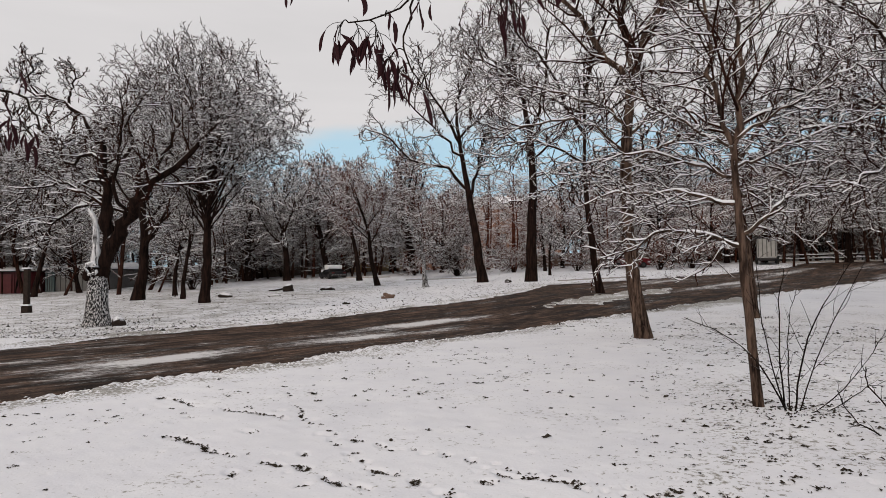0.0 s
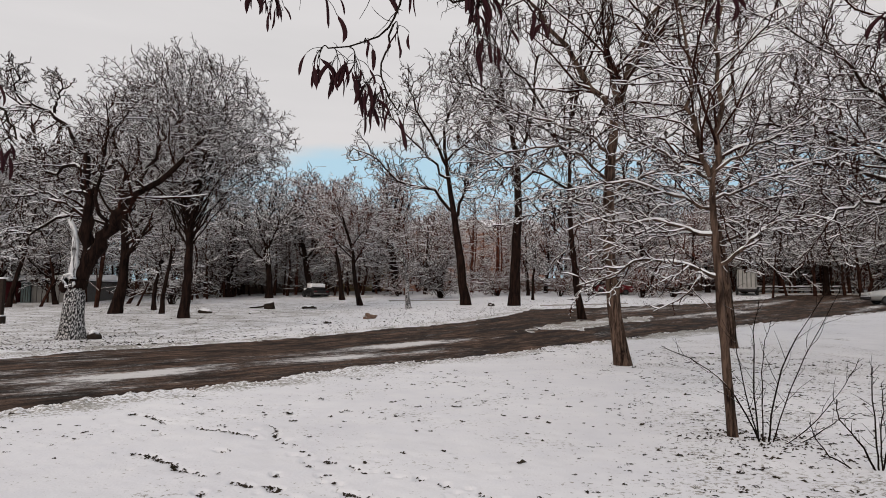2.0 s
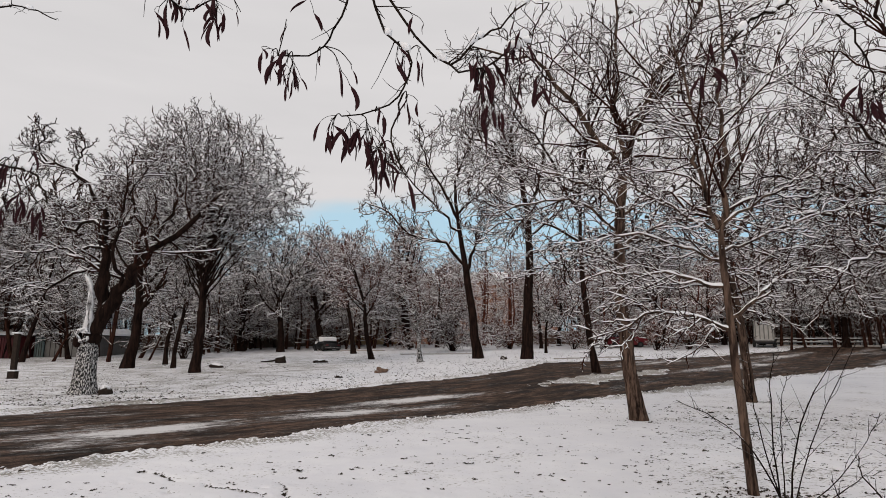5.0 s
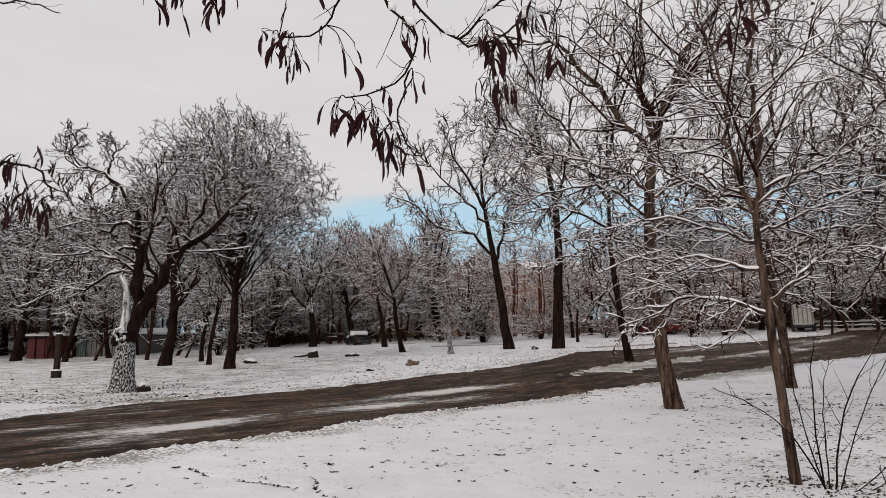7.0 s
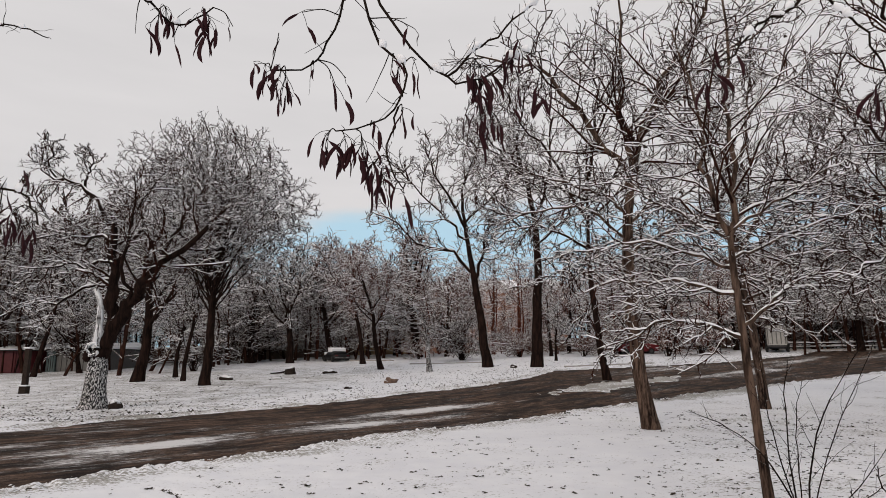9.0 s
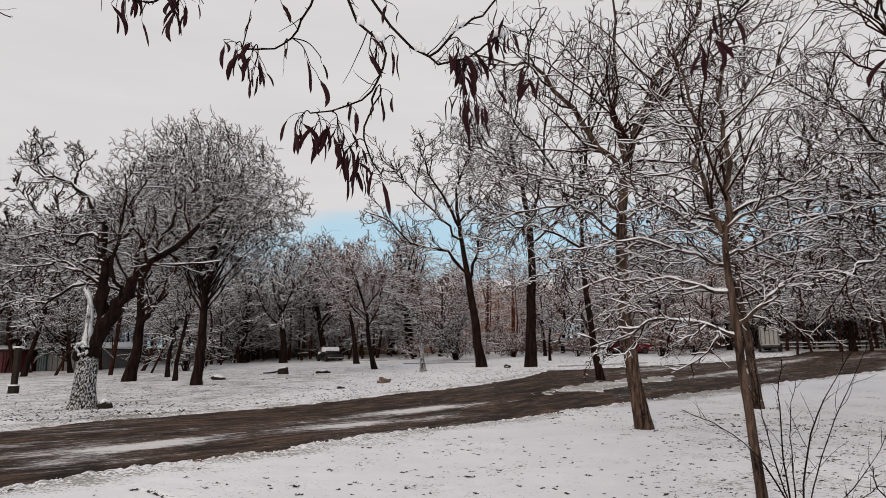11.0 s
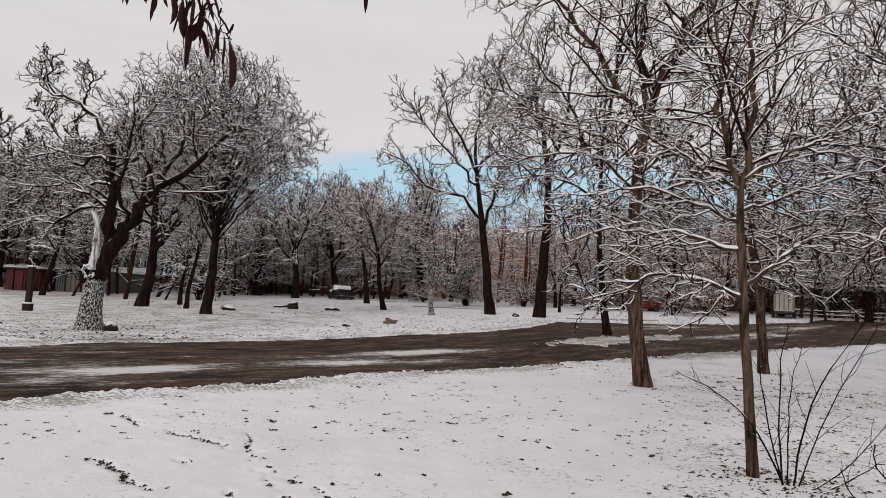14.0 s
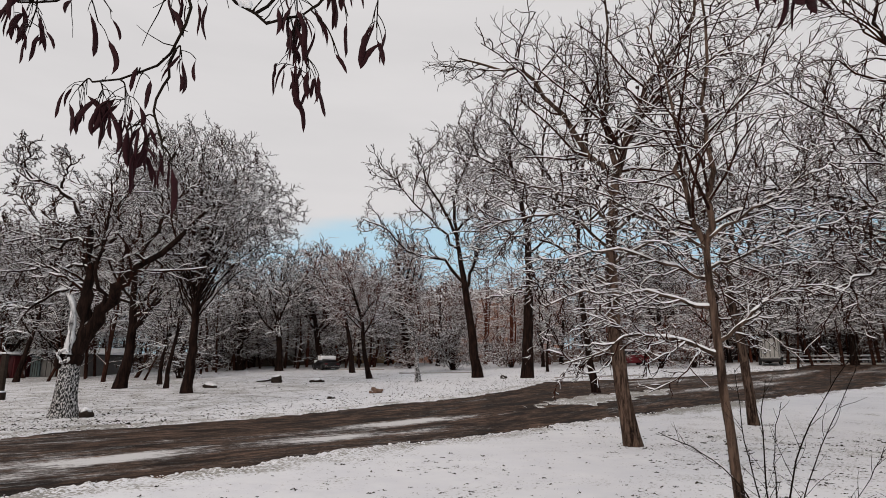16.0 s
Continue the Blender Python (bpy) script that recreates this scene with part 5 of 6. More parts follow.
def car(name, m, paint, label, length=4.5, height=1.45, boxy=False, roof_snow=0.06, snow_from=1.40):
    root = thing(name, m, label, "car")
    L, H = length / 4.5, height / 1.45
    if boxy:
        lower = ((-2.2, 0.28), (2.1, 0.28), (2.22, 0.5), (2.15, 0.85), (1.25, 0.98), (-2.1, 0.98), (-2.22, 0.6))
        upper = ((1.25, 0.95), (0.65, 1.42), (-1.95, 1.45), (-2.12, 0.95))
        glass = ((1.08, 0.99), (0.60, 1.35), (-1.85, 1.38), (-2.0, 0.99))
    else:
        lower = ((-2.15, 0.25), (2.1, 0.25), (2.25, 0.45), (2.18, 0.72), (1.1, 0.93), (-1.5, 0.97), (-2.18, 0.92), (-2.25, 0.5))
        upper = ((1.15, 0.90), (0.35, 1.38), (-0.65, 1.44), (-1.65, 0.95))
        glass = ((0.98, 0.95), (0.32, 1.32), (-0.62, 1.38), (-1.42, 0.98))
    sc = lambda pr: [(x * L, z * H) for x, z in pr]
    part("body", extrude(sc(lower), lambda z: 0.88 - 0.06 * abs(z - 0.6), 0.05), paint, root)
    part("cabin", extrude(sc(upper), lambda z: 0.80 - 0.33 * (z / H - 0.95), 0.04), paint, root)
    part("window_band", extrude(sc(glass), lambda z: 0.812 - 0.33 * (z / H - 0.95), 0.0), M_GLASS, root, "dark tinted side glass")
    sx = sorted(x for x, z in sc(upper) if z > 1.3 * H)
    part("windscreen", boxed((sx[-1] + 0.05, -0.6, 0.98 * H), (sx[-1] + 0.1, 0.6, 1.3 * H)), M_GLASS, root).matrix_local = Matrix.Translation((sx[-1] + 0.32 * L, 0, 0.98 * H)) @ Matrix.Rotation(radians(-58 if not boxy else -50), 4, "Y") @ Matrix.Translation((-(sx[-1] + 0.05), 0, -1.10 * H))
    for x in (1.35 * L, -1.35 * L):
        for y in (-0.78, 0.78):
            wheel(root, x, y, 0.31, 0.2)
    for y in (-0.62, 0.62):
        part("headlight", boxed((2.10 * L, y - 0.18, 0.6 * H), (2.235 * L, y + 0.18, 0.74 * H), 0.03), M_WHITE, root)
        part("tail_light", boxed((-2.26 * L, y - 0.15, 0.66 * H), (-2.15 * L, y + 0.15, 0.84 * H), 0.03), M_REDPAINT, root)
    for x, n in ((2.24 * L, "front_bumper"), (-2.24 * L, "rear_bumper")):
        part(n, boxed((x - 0.07, -0.84, 0.3 * H), (x + 0.05, 0.84, 0.5 * H), 0.04), M_DARK, root)
    if roof_snow:
        part("snow_cover", boxed((sx[0] - 0.2, -0.66 if snow_from > 1.3 else -0.8, snow_from * H), (sx[-1] + 0.1, 0.66 if snow_from > 1.3 else 0.8, 1.44 * H + roof_snow), 0.05 if roof_snow < 0.2 else 0.13), M_CAP, root, "snow on the roof")
        part("snow_cover", boxed((1.0 * L, -0.7, 0.88 * H), (2.0 * L, 0.7, 0.90 * H + roof_snow), 0.04), M_CAP, root, "snow on the bonnet")
    return root


M_RIM = plain("dull_alloy", (0.06, 0.06, 0.06), 0.5, 0.4, grain=8)
P_SILVER = plain("silver_car_paint", (0.50, 0.50, 0.49), 0.3, 0.35, grain=3, vary=0.05, bump=0.02, gloss=0.5)
P_BLACK = plain("black_car_paint", (0.008, 0.008, 0.009), 0.45, grain=3, vary=0.2, bump=0.02, gloss=0.25)
P_RED = plain("red_car_paint", (0.16, 0.010, 0.016), 0.4, grain=3, vary=0.15, bump=0.02, gloss=0.5)
P_WHITE = plain("white_van_paint", (0.6, 0.6, 0.6), 0.35, grain=3, vary=0.08, bump=0.02, gloss=0.5)
car("sedan", ground_pose(27.6, 46.2, 172), P_SILVER, "silver sedan parked at the roadside", 4.8, 1.62, roof_snow=0.0)
car("snowy_car", ground_pose(-19.3, 60.0, 132), P_BLACK, "black car with thick snow on its roof", 3.1, 1.15, False, 0.26, 1.16)
car("red_car", ground_pose(10.3, 63.5, 8), P_RED, "red car behind the trees", 4.1, 1.5, True, 0.1)
car("van", ground_pose(-56, 57.5, 10), P_WHITE, "white van parked beyond the garages", 4.6, 1.8, True, 0.1)
car("dark_car", ground_pose(43, 47, 175), P_BLACK, "dark car parked under the eastern trees", 4.4, 1.5, True, 0.08)


M_PALE = plain("dirty_pale_sheet", (0.34, 0.33, 0.31), 0.6, grain=3, vary=0.25)


def truck():
    root = thing("light_truck", ground_pose(22.9, 62.3, 71), "small truck with pale ribbed cargo body", "truck")
    part("cargo_body", boxed((-2.6, -0.8, 0.6), (0.5, 0.8, 2.35), 0.04), M_PALE, root, "pale ribbed cargo body")
    for i in range(8):
        x = -2.5 + i * 0.41
        part("rib", boxed((x, -0.85, 0.7), (x + 0.1, -0.802, 2.3)), M_GREYMETAL, root)
    for i in range(5):
        y = -0.75 + i * 0.35
        part("rib", boxed((-2.65, y, 0.7), (-2.602, y + 0.09, 2.3)), M_GREYMETAL, root)
    part("tailgate_bar", boxed((-2.68, -0.78, 0.42), (-2.56, 0.78, 0.598), 0.02), M_DARK, root)
    for z in (1.45, 2.05):
        part("rail", boxed((-2.55, -0.88, z), (0.45, -0.854, z + 0.06)), M_DARK, root)
    part("chassis", boxed((-2.5, -0.65, 0.35), (1.9, 0.65, 0.597), 0.03), M_DARK, root)
    prof = ((0.6, 0.55), (2.2, 0.55), (2.25, 1.15), (1.75, 1.3), (1.35, 2.0), (0.65, 2.05))
    part("cab", extrude(prof, lambda z: 0.92 - 0.08 * max(0, z - 1.2), 0.05), M_GREYMETAL, root)
    part("cab_window", extrude(((0.8, 1.35), (1.55, 1.35), (1.25, 1.9), (0.8, 1.92)), lambda z: 0.925 - 0.08 * max(0, z - 1.2), 0.0), M_GLASS, root)
    part("bumper", boxed((2.2, -0.95, 0.45), (2.36, 0.95, 0.7), 0.03), M_DARK, root)
    for x in (-1.6, 1.5):
        for y in (-0.85, 0.85):
            wheel(root, x, y, 0.38, 0.24)


truck()


# ---- street edge: guard rails and kerbs ----
def guard_rail(a, b, posts):
    root = thing("guard_rail", pose(a[0], a[1], float(lie(*a))), "low metal guard rail carrying snow along the street", "railing")
    n = posts
    for i in range(n):
        x, y = a[0] + (b[0] - a[0]) * i / (n - 1), a[1] + (b[1] - a[1]) * i / (n - 1)
        o = part("post", boxed((-0.05, -0.05, -0.2), (0.05, 0.05, 0.8), 0.01), M_DARK, root)
        o.location = (x - a[0], y - a[1], float(lie(x, y) - lie(*a)))
    for z in (0.38, 0.72):
        p = np.array([[(b[0] - a[0]) * t, (b[1] - a[1]) * t - 0.07, float(lie(a[0] + (b[0] - a[0]) * t, a[1] + (b[1] - a[1]) * t) - lie(*a)) + z] for t in np.linspace(0, 1, 12)])[None]
        mesh_part("rail", mesh_from("rail", [tubes(p, np.full((1, 12), 0.045), 6)], M_DARK), root)
        q = p.copy()
        q[..., 2] += 0.055
        mesh_part("snow_cover", mesh_from("snow_cover", [tubes(q, np.full((1, 12), 0.045), 6)], M_CAP), root, "snow lying on the rail")


guard_rail((23.6, 64.6), (32.5, 62.2), 9)
guard_rail((24.5, 68.5), (45, 63), 12)


def kerb(name, pts, label):
    root = thing(name, pose(pts[0][0], pts[0][1], float(lie(*pts[0]))), label, "kerb")
    for (ax, ay), (bx, by) in zip(pts, pts[1:]):
        n = max(1, round(math.dist((ax, ay), (bx, by)) / 1.0))
        for i in range(n):
            x, y = ax + (bx - ax) * i / n, ay + (by - ay) * i / n
            o = part("kerbstone", boxed((0.01, -0.08, -0.1), (math.dist((ax, ay), (bx, by)) / n - 0.01, 0.08, 0.16), 0.02), M_CONCRETE, root)
            o.matrix_local = Matrix.Translation((x - pts[0][0], y - pts[0][1], float(lie(x, y) - lie(*pts[0])))) @ Matrix.Rotation(math.atan2(by - ay, bx - ax), 4, "Z")


kerb("kerb", ((2.5, 44.3), (9, 46.8)), "old concrete kerb half buried in snow")
kerb("kerb", ((-10, 51.5), (-3.2, 51.8)), "old concrete kerb half buried in snow")
kerb("kerb", ((-20, 60), (-13, 58.5)), "old concrete kerb half buried in snow")
kerb("kerb", ((24.5, 64.0), (37, 60.6)), "concrete kerb along the street")


# ---- small things on the far lawn ----
def lump(name, at, size, material, label, seed, category="stone", sink=0.1):
    bm = bmesh.new()
    bmesh.ops.create_icosphere(bm, subdivisions=3, radius=1.0)
    rng = Vector((seed * 3.1, seed * 1.7, seed))
    for v in bm.verts:
        k = 1 + 0.35 * noise.noise(v.co * 1.4 + rng) + 0.2 * noise.noise(v.co * 3.5 + rng) + 0.1 * noise.noise(v.co * 8 + rng)
        v.co = Vector((v.co.x * size[0], v.co.y * size[1], max(v.co.z, -0.6) * size[2])) * k
    me = bpy.data.meshes.new(name)
    bm.to_mesh(me)
    bm.free()
    for p in me.polygons:
        p.use_smooth = True
    me.materials.append(material)
    ob = new(name, me)
    ob.matrix_world = ground_pose(*at, seed * 40, -size[2] * 0.5)
    return tagged(ob, label, category)


lump("stone", (-6.6, 30.6), (0.34, 0.26, 0.24), M_STONE, "tan field stone with snow on top", 1)
lump("stone", (-12.75, 18.45), (0.22, 0.18, 0.22), M_LOG, "dark broken stone beside the old tree", 2)
lump("stump", (-16.3, 41.2), (0.42, 0.36, 0.38), M_LOG, "dark rotten stump with snow on top", 3, "stump")
lump("stone", (-18.0, 35.5), (0.5, 0.3, 0.22), M_LOG, "low snow-covered stone in the lawn", 4)
lump("stone", (-13.5, 41.5), (0.5, 0.25, 0.2), M_LOG, "snow-covered heap of broken wood", 5, "wood heap")
lump("stone", (-7.6, 26.8), (0.18, 0.14, 0.12), M_LOG, "small dark stone by the road", 6)
lump("stone", (-1.0, 44.6), (0.35, 0.25, 0.2), M_LOG, "dark stone by the tall trees", 7)
p = resample(((-17.9, 41.6, 0.12), (-17.2, 41.4, 0.16), (-16.4, 41.2, 0.3)), 6)[None]
p[..., 2] += float(lie(-17, 41.4))
tagged(new("dead_branch", mesh_from("dead_branch", [tubes(p, np.linspace(0.05, 0.09, 6)[None], 7)], M_LOG)), "dead branch leaning on the rotten stump", "branch")

post = thing("bollard", ground_pose(-23.3, 26.3, 8, 0.1), "dark timber post on a wider snow-ringed base", "post")
part("post", boxed((-0.11, -0.11, 0.5), (0.11, 0.11, 2.25), 0.02), M_LOG, post)
part("base", boxed((-0.17, -0.17, 0), (0.17, 0.17, 0.50), 0.03), M_LOG, post)
part("snow_ring", boxed((-0.19, -0.19, 0.503), (0.19, 0.19, 0.56), 0.02), M_CAP, post, "ring of snow on the base")
part("cap", boxed((-0.17, -0.17, 2.253), (0.17, 0.17, 2.32), 0.03), M_CAP, post, "cap of snow")

# ---- thorny shrubs in front ----
def shrub(name, at, shoots, label, seed, r=0.009):
    rng = np.random.default_rng(seed)
    root = thing(name, ground_pose(*at, 0, 0.02), label, "shrub")
    P = np.array([resample(s, 12) for s in shoots])
    P[:, 1:] += rng.normal(size=P[:, 1:].shape) * 0.006
    R = np.array([r * q for q in rng.uniform(0.75, 1.1, len(shoots))])[:, None] * np.linspace(1, 0.35, 12)[None]
    for p, q in zip(P, R):
        Q, S = kids(p[None], q[None], 8, rng, 0.2, 1.0, 0.24, 45, 0.06, 0.12, 5, 0.5, 0.003)
        T, U = kids(p[None], q[None], 46, rng, 0.1, 1.0, 0.026, 70, 0, 0.05, 2, 0.6, 0.003, 0.3)
        V, X = kids(Q, S, 9, rng, 0.1, 1.0, 0.05, 65, 0, 0.05, 2, 0.6, 0.0018, 0.2)
        mesh_part("shoot", mesh_from("shoot", [tubes(p[None], q[None], 7), tubes(Q, S, 5), tubes(T, U, 3), tubes(V, X, 3)], M_SHOOT), root)
    mesh_part("snow_cover", mesh_from("snow_cover", [caps(P, R, rng, 0.75, 0.75)], M_CAP), root, "snow clinging to the shoots")


shrub("thorny_shrub", (3.2, 6.64), (
    ((0, 0, 0), (-0.14, 0, 0.5), (-0.2, 0.05, 1.0), (-0.22, 0.1, 1.6)), ((-0.02, 0, 0), (-0.06, 0, 0.5), (-0.05, 0, 1.1), (0.0, 0, 1.5)), ((0.05, 0, 0), (0.15, 0, 0.6), (0.4, 0, 1.2), (0.9, 0, 1.9)),
    ((0.08, 0, 0), (0.26, 0, 0.55), (0.55, 0, 1.15), (0.85, 0, 1.75)), ((0.06, 0, 0), (0.35, -0.1, 0.2), (0.7, -0.1, 0.6), (0.9, -0.1, 0.95)), ((0, 0, 0.02), (-0.3, 0, 0.6), (-0.6, 0.1, 0.85), (-0.95, 0.1, 1.0)),
    ((0.1, 0, 0), (0.4, 0, 0.1), (0.7, 0, 0.3), (0.95, 0, 0.4)), ((0.02, 0.05, 0), (0.05, 0.1, 0.5), (0.1, 0.2, 0.9), (0.2, 0.2, 1.3))),
    "bare thorny shrub with dark arching shoots in snow", 81)
shrub("thorny_shrub", (3.78, 5.68), (
    ((0, 0, 0), (0.12, 0, 0.4), (0.38, 0, 1.0), (0.95, 0, 1.75)), ((0, 0, 0), (-0.15, 0, 0.3), (-0.3, 0, 0.5), (-0.33, 0, 0.65)), ((0, 0, 0), (-0.02, 0, 0.35), (-0.03, 0, 0.8), (-0.02, 0, 0.95)),
    ((0.02, 0, 0), (0.02, 0, 0.35), (0.05, 0, 0.6), (0.05, 0, 0.8)), ((0.03, 0, 0), (0.25, 0, 0.25), (0.5, 0, 0.4), (0.7, 0, 0.6)), ((-0.02, 0, 0), (-0.25, 0, 0.1), (-0.45, 0, 0.25), (-0.55, 0, 0.45)),
    ((0.9, 0, 0.1), (0.8, 0, 0.5), (0.65, 0, 0.9), (0.6, 0, 1.25))),
    "small bare thorny shrub with one long arching shoot", 82, 0.0085)


# ---- fallen leaves and turf showing through ----
def litter():
    rng = np.random.default_rng(17)
    spots = []
    # dark bits in the prints: turf there, and stand-in shade for the dent walls
    for x, y, s, _, turf in PRINTS:
        for _ in range(int(turf * (5 + 520 * s) * rng.uniform(0.5, 1.2))):
            spots.append((x + rng.normal() * s * 0.42, y + rng.normal() * s * 0.4 + 0.15 * s, rng.uniform(0.010, 0.022)))
    for _ in range(6500):
        a, r = rng.uniform(-0.9, 0.9), 2.2 + 16 * rng.random() ** 0.65
        x, y = 0.8 + r * math.sin(a), r * math.cos(a)
        dense = 0.16 + 0.35 * float(fbm(np.array(x), np.array(y), 0.8, 31)) + (0.55 if x > 0.22 * y + 0.1 else 0)
        if rng.random() > dense:
            continue
        # a tuft: short stubs close together
        wide = rng.lognormal(-4.35, 0.35) * (1 + 0.03 * r)
        for _ in range(int(rng.integers(2, 7))):
            spots.append((x + rng.normal() * wide, y + rng.normal() * wide * 0.6, wide * rng.uniform(0.6, 1.1)))
    # far-lawn bits: turf poking out, thickened to imitate shade under the trees
    for _ in range(4500):
        y = 16 + 40 * rng.random() ** 1.3
        x = float(np.interp(y, FAR_Y, FAR_X)) - rng.uniform(0.5, 30) - 0.1
        spots.append((x, y, rng.lognormal(-3.5, 0.4)))
    for _ in range(6500):
        y = 14 + 46 * rng.random() ** 1.5
        x = float(np.interp(y, FAR_Y, FAR_X)) - rng.exponential(7.0) - 0.1
        spots.append((x, y, rng.lognormal(-3.6, 0.4)))
    for _ in range(700):
        a, r = rng.uniform(0, 6.28), rng.exponential(0.35) + 0.12
        cx, cy = ((3.0, 6.86), (3.0, 14.05), (4.0, 31.0), (7.2, 18.9), (9.4, 13.8), (3.3, 6.6))[int(rng.integers(0, 6))]
        spots.append((cx + r * math.cos(a), cy + r * math.sin(a), rng.uniform(0.01, 0.03)))
    p = np.array(spots)
    d = road_depth(p[:, 0], p[:, 1])
    p = p[d < -0.12]
    n = len(p)
    dep = np.zeros(n)
    for px, py, s, deep, _ in PRINTS:
        q = ((p[:, 0] - px) ** 2 + (p[:, 1] - py) ** 2) / s ** 2
        dep = np.minimum(dep, np.where(q < 9, -0.7 * deep * np.exp(-q * q), 0))
    z = lie(p[:, 0], p[:, 1]) + 0.05 + 0.016 * fbm(p[:, 0], p[:, 1], 1.3, 11) + 0.006 * fbm(p[:, 0], p[:, 1], 6, 12) + np.clip(dep, -0.05, 0)
    a = rng.uniform(0, 6.28, n)
    tilt = rng.uniform(0.1, 0.9, n) * p[:, 2]
    u = np.stack([np.cos(a), np.sin(a), np.zeros(n)], 1) * p[:, 2:3]
    v = np.stack([-np.sin(a), np.cos(a), np.zeros(n)], 1) * p[:, 2:3] * rng.uniform(0.12, 0.5, n)[:, None]
    c = np.stack([p[:, 0], p[:, 1], z + 0.004], 1)
    up = np.stack([np.zeros(n), np.zeros(n), tilt], 1)
    # each leaf: two curled halves on a raised midrib
    verts = np.stack([c - u, c - v + up * 0.5, c + u + up * 0.3, c + v + up, c - u * 0.2 + up * 0.1 - np.array([0, 0, 0.004]), c + u * 0.3 + up * 0.2], 1).reshape(-1, 3)
    i = np.arange(n)[:, None] * 6
    faces = np.concatenate([i + np.array([[0, 1, 5, 4]]), i + np.array([[1, 2, 5, 4]]), i + np.array([[5, 2, 3, 4]]), i + np.array([[4, 3, 0, 1]])])
    me = mesh_from("leaf_litter", [(verts, faces)], M_LEAF, False)
    tagged(new("leaf_litter", me), "dead leaves and turf poking through thin snow", "leaf litter", kind="stuff")


litter()

def snow_clods():
    """Lumps of snow thrown up along the edges of the road."""
    rng = np.random.default_rng(23)
    bm = bmesh.new()
    bmesh.ops.create_icosphere(bm, subdivisions=1, radius=1.0)
    tri = np.array([[l.index for l in f.verts] for f in bm.faces])
    ball = np.array([v.co for v in bm.verts])
    bm.free()
    pts = []
    for _ in range(2000):
        y = 4.5 + 30 * rng.random() ** 1.7
        near = rng.random() < 0.75
        x = float(np.interp(y, NEAR_Y, NEAR_X) + rng.uniform(-0.7, 0.9)) if near else float(np.interp(y, FAR_Y, FAR_X) + rng.uniform(-0.9, 0.8))
        pts.append((x, y, rng.lognormal(-4.35, 0.4)))
    p = np.array(pts)
    d = road_depth(p[:, 0], p[:, 1])
    p = p[(d > -0.35) & (d < 0.22)]
    n = len(p)
    d = road_depth(p[:, 0], p[:, 1])
    z = lie(p[:, 0], p[:, 1]) + 0.06 - 0.055 * ease((d + 0.12) / 0.3)
    size = p[:, 2][:, None, None] * rng.uniform(0.6, 1.4, (n, 1, 3)) * np.array([1.3, 1.3, 0.8])
    v = ball[None] * size * rng.uniform(0.75, 1.25, (n, len(ball), 1)) + np.stack([p[:, 0], p[:, 1], z], 1)[:, None]
    f = (np.arange(n)[:, None, None] * len(ball) + tri[None]).reshape(-1, 3)
    me = bpy.data.meshes.new("snow_clods")
    me.from_pydata(v.reshape(-1, 3).tolist(), [], f.tolist())
    me.polygons.foreach_set("use_smooth", np.full(len(f), True))
    me.materials.append(M_CAP)
    tagged(new("snow_clods", me), "loose lumps of snow along the road edge", "snow", kind="stuff")


snow_clods()

# ---- seed balls on the young tree ----
def seed_balls():
    rng = np.random.default_rng(4)
    bm = bmesh.new()
    bmesh.ops.create_icosphere(bm, subdivisions=2, radius=0.022)
    for v in bm.verts:
        v.co *= 1 + 0.2 * rng.normal()
    me = bpy.data.meshes.new("seed_ball")
    bm.to_mesh(me)
    bm.free()
    me.materials.append(M_LOG)
    tips = sap_tips[:, -1]
    high = tips[(tips[:, 2] > 2.9)]
    for c in high[rng.choice(len(high), 46, replace=False)]:
        o = new("seed_ball", me)
        o.parent = sap_root
        o.location = Vector(c) - Vector((0, 0, 0.03))


seed_balls()

# ---- the overhanging branch with pods ----
def pod_mesh(seed, bend):
    rng = np.random.default_rng(seed)
    k = 11
    t = np.linspace(0, 1, k)
    prof = np.array([0.06, 0.35, 0.8, 1, 0.96, 1, 0.92, 0.96, 0.8, 0.45, 0.04]) * rng.uniform(0.85, 1.1, k)
    c = np.stack([bend * np.sin(t * 2.2) * 0.25 + rng.normal() * 0.01, 0.04 * np.sin(t * 5 + seed), -t], 1)
    a = np.arange(8) / 8 * 2 * math.pi
    tw = t * rng.uniform(-1.2, 1.2)
    ring = np.stack([np.cos(a)[None] * 0.085 * prof[:, None], np.sin(a)[None] * 0.03 * prof[:, None]], -1)
    x = ring[..., 0] * np.cos(tw)[:, None] - ring[..., 1] * np.sin(tw)[:, None]
    y = ring[..., 0] * np.sin(tw)[:, None] + ring[..., 1] * np.cos(tw)[:, None]
    v = np.stack([c[:, None, 0] + x, c[:, None, 1] + y, np.repeat(c[:, None, 2], 8, 1)], -1)
    i = np.arange(k * 8).reshape(k, 8)
    j = np.roll(i, -1, 1)
    f = np.stack([i[:-1], j[:-1], j[1:], i[1:]], -1).reshape(-1, 4)
    return mesh_from("pod", [(v.reshape(-1, 3), f)], M_POD)


PODS = [pod_mesh(i, b) for i, b in enumerate((0.9, -0.7, 0.4, -0.3, 1.2, -1.1))]
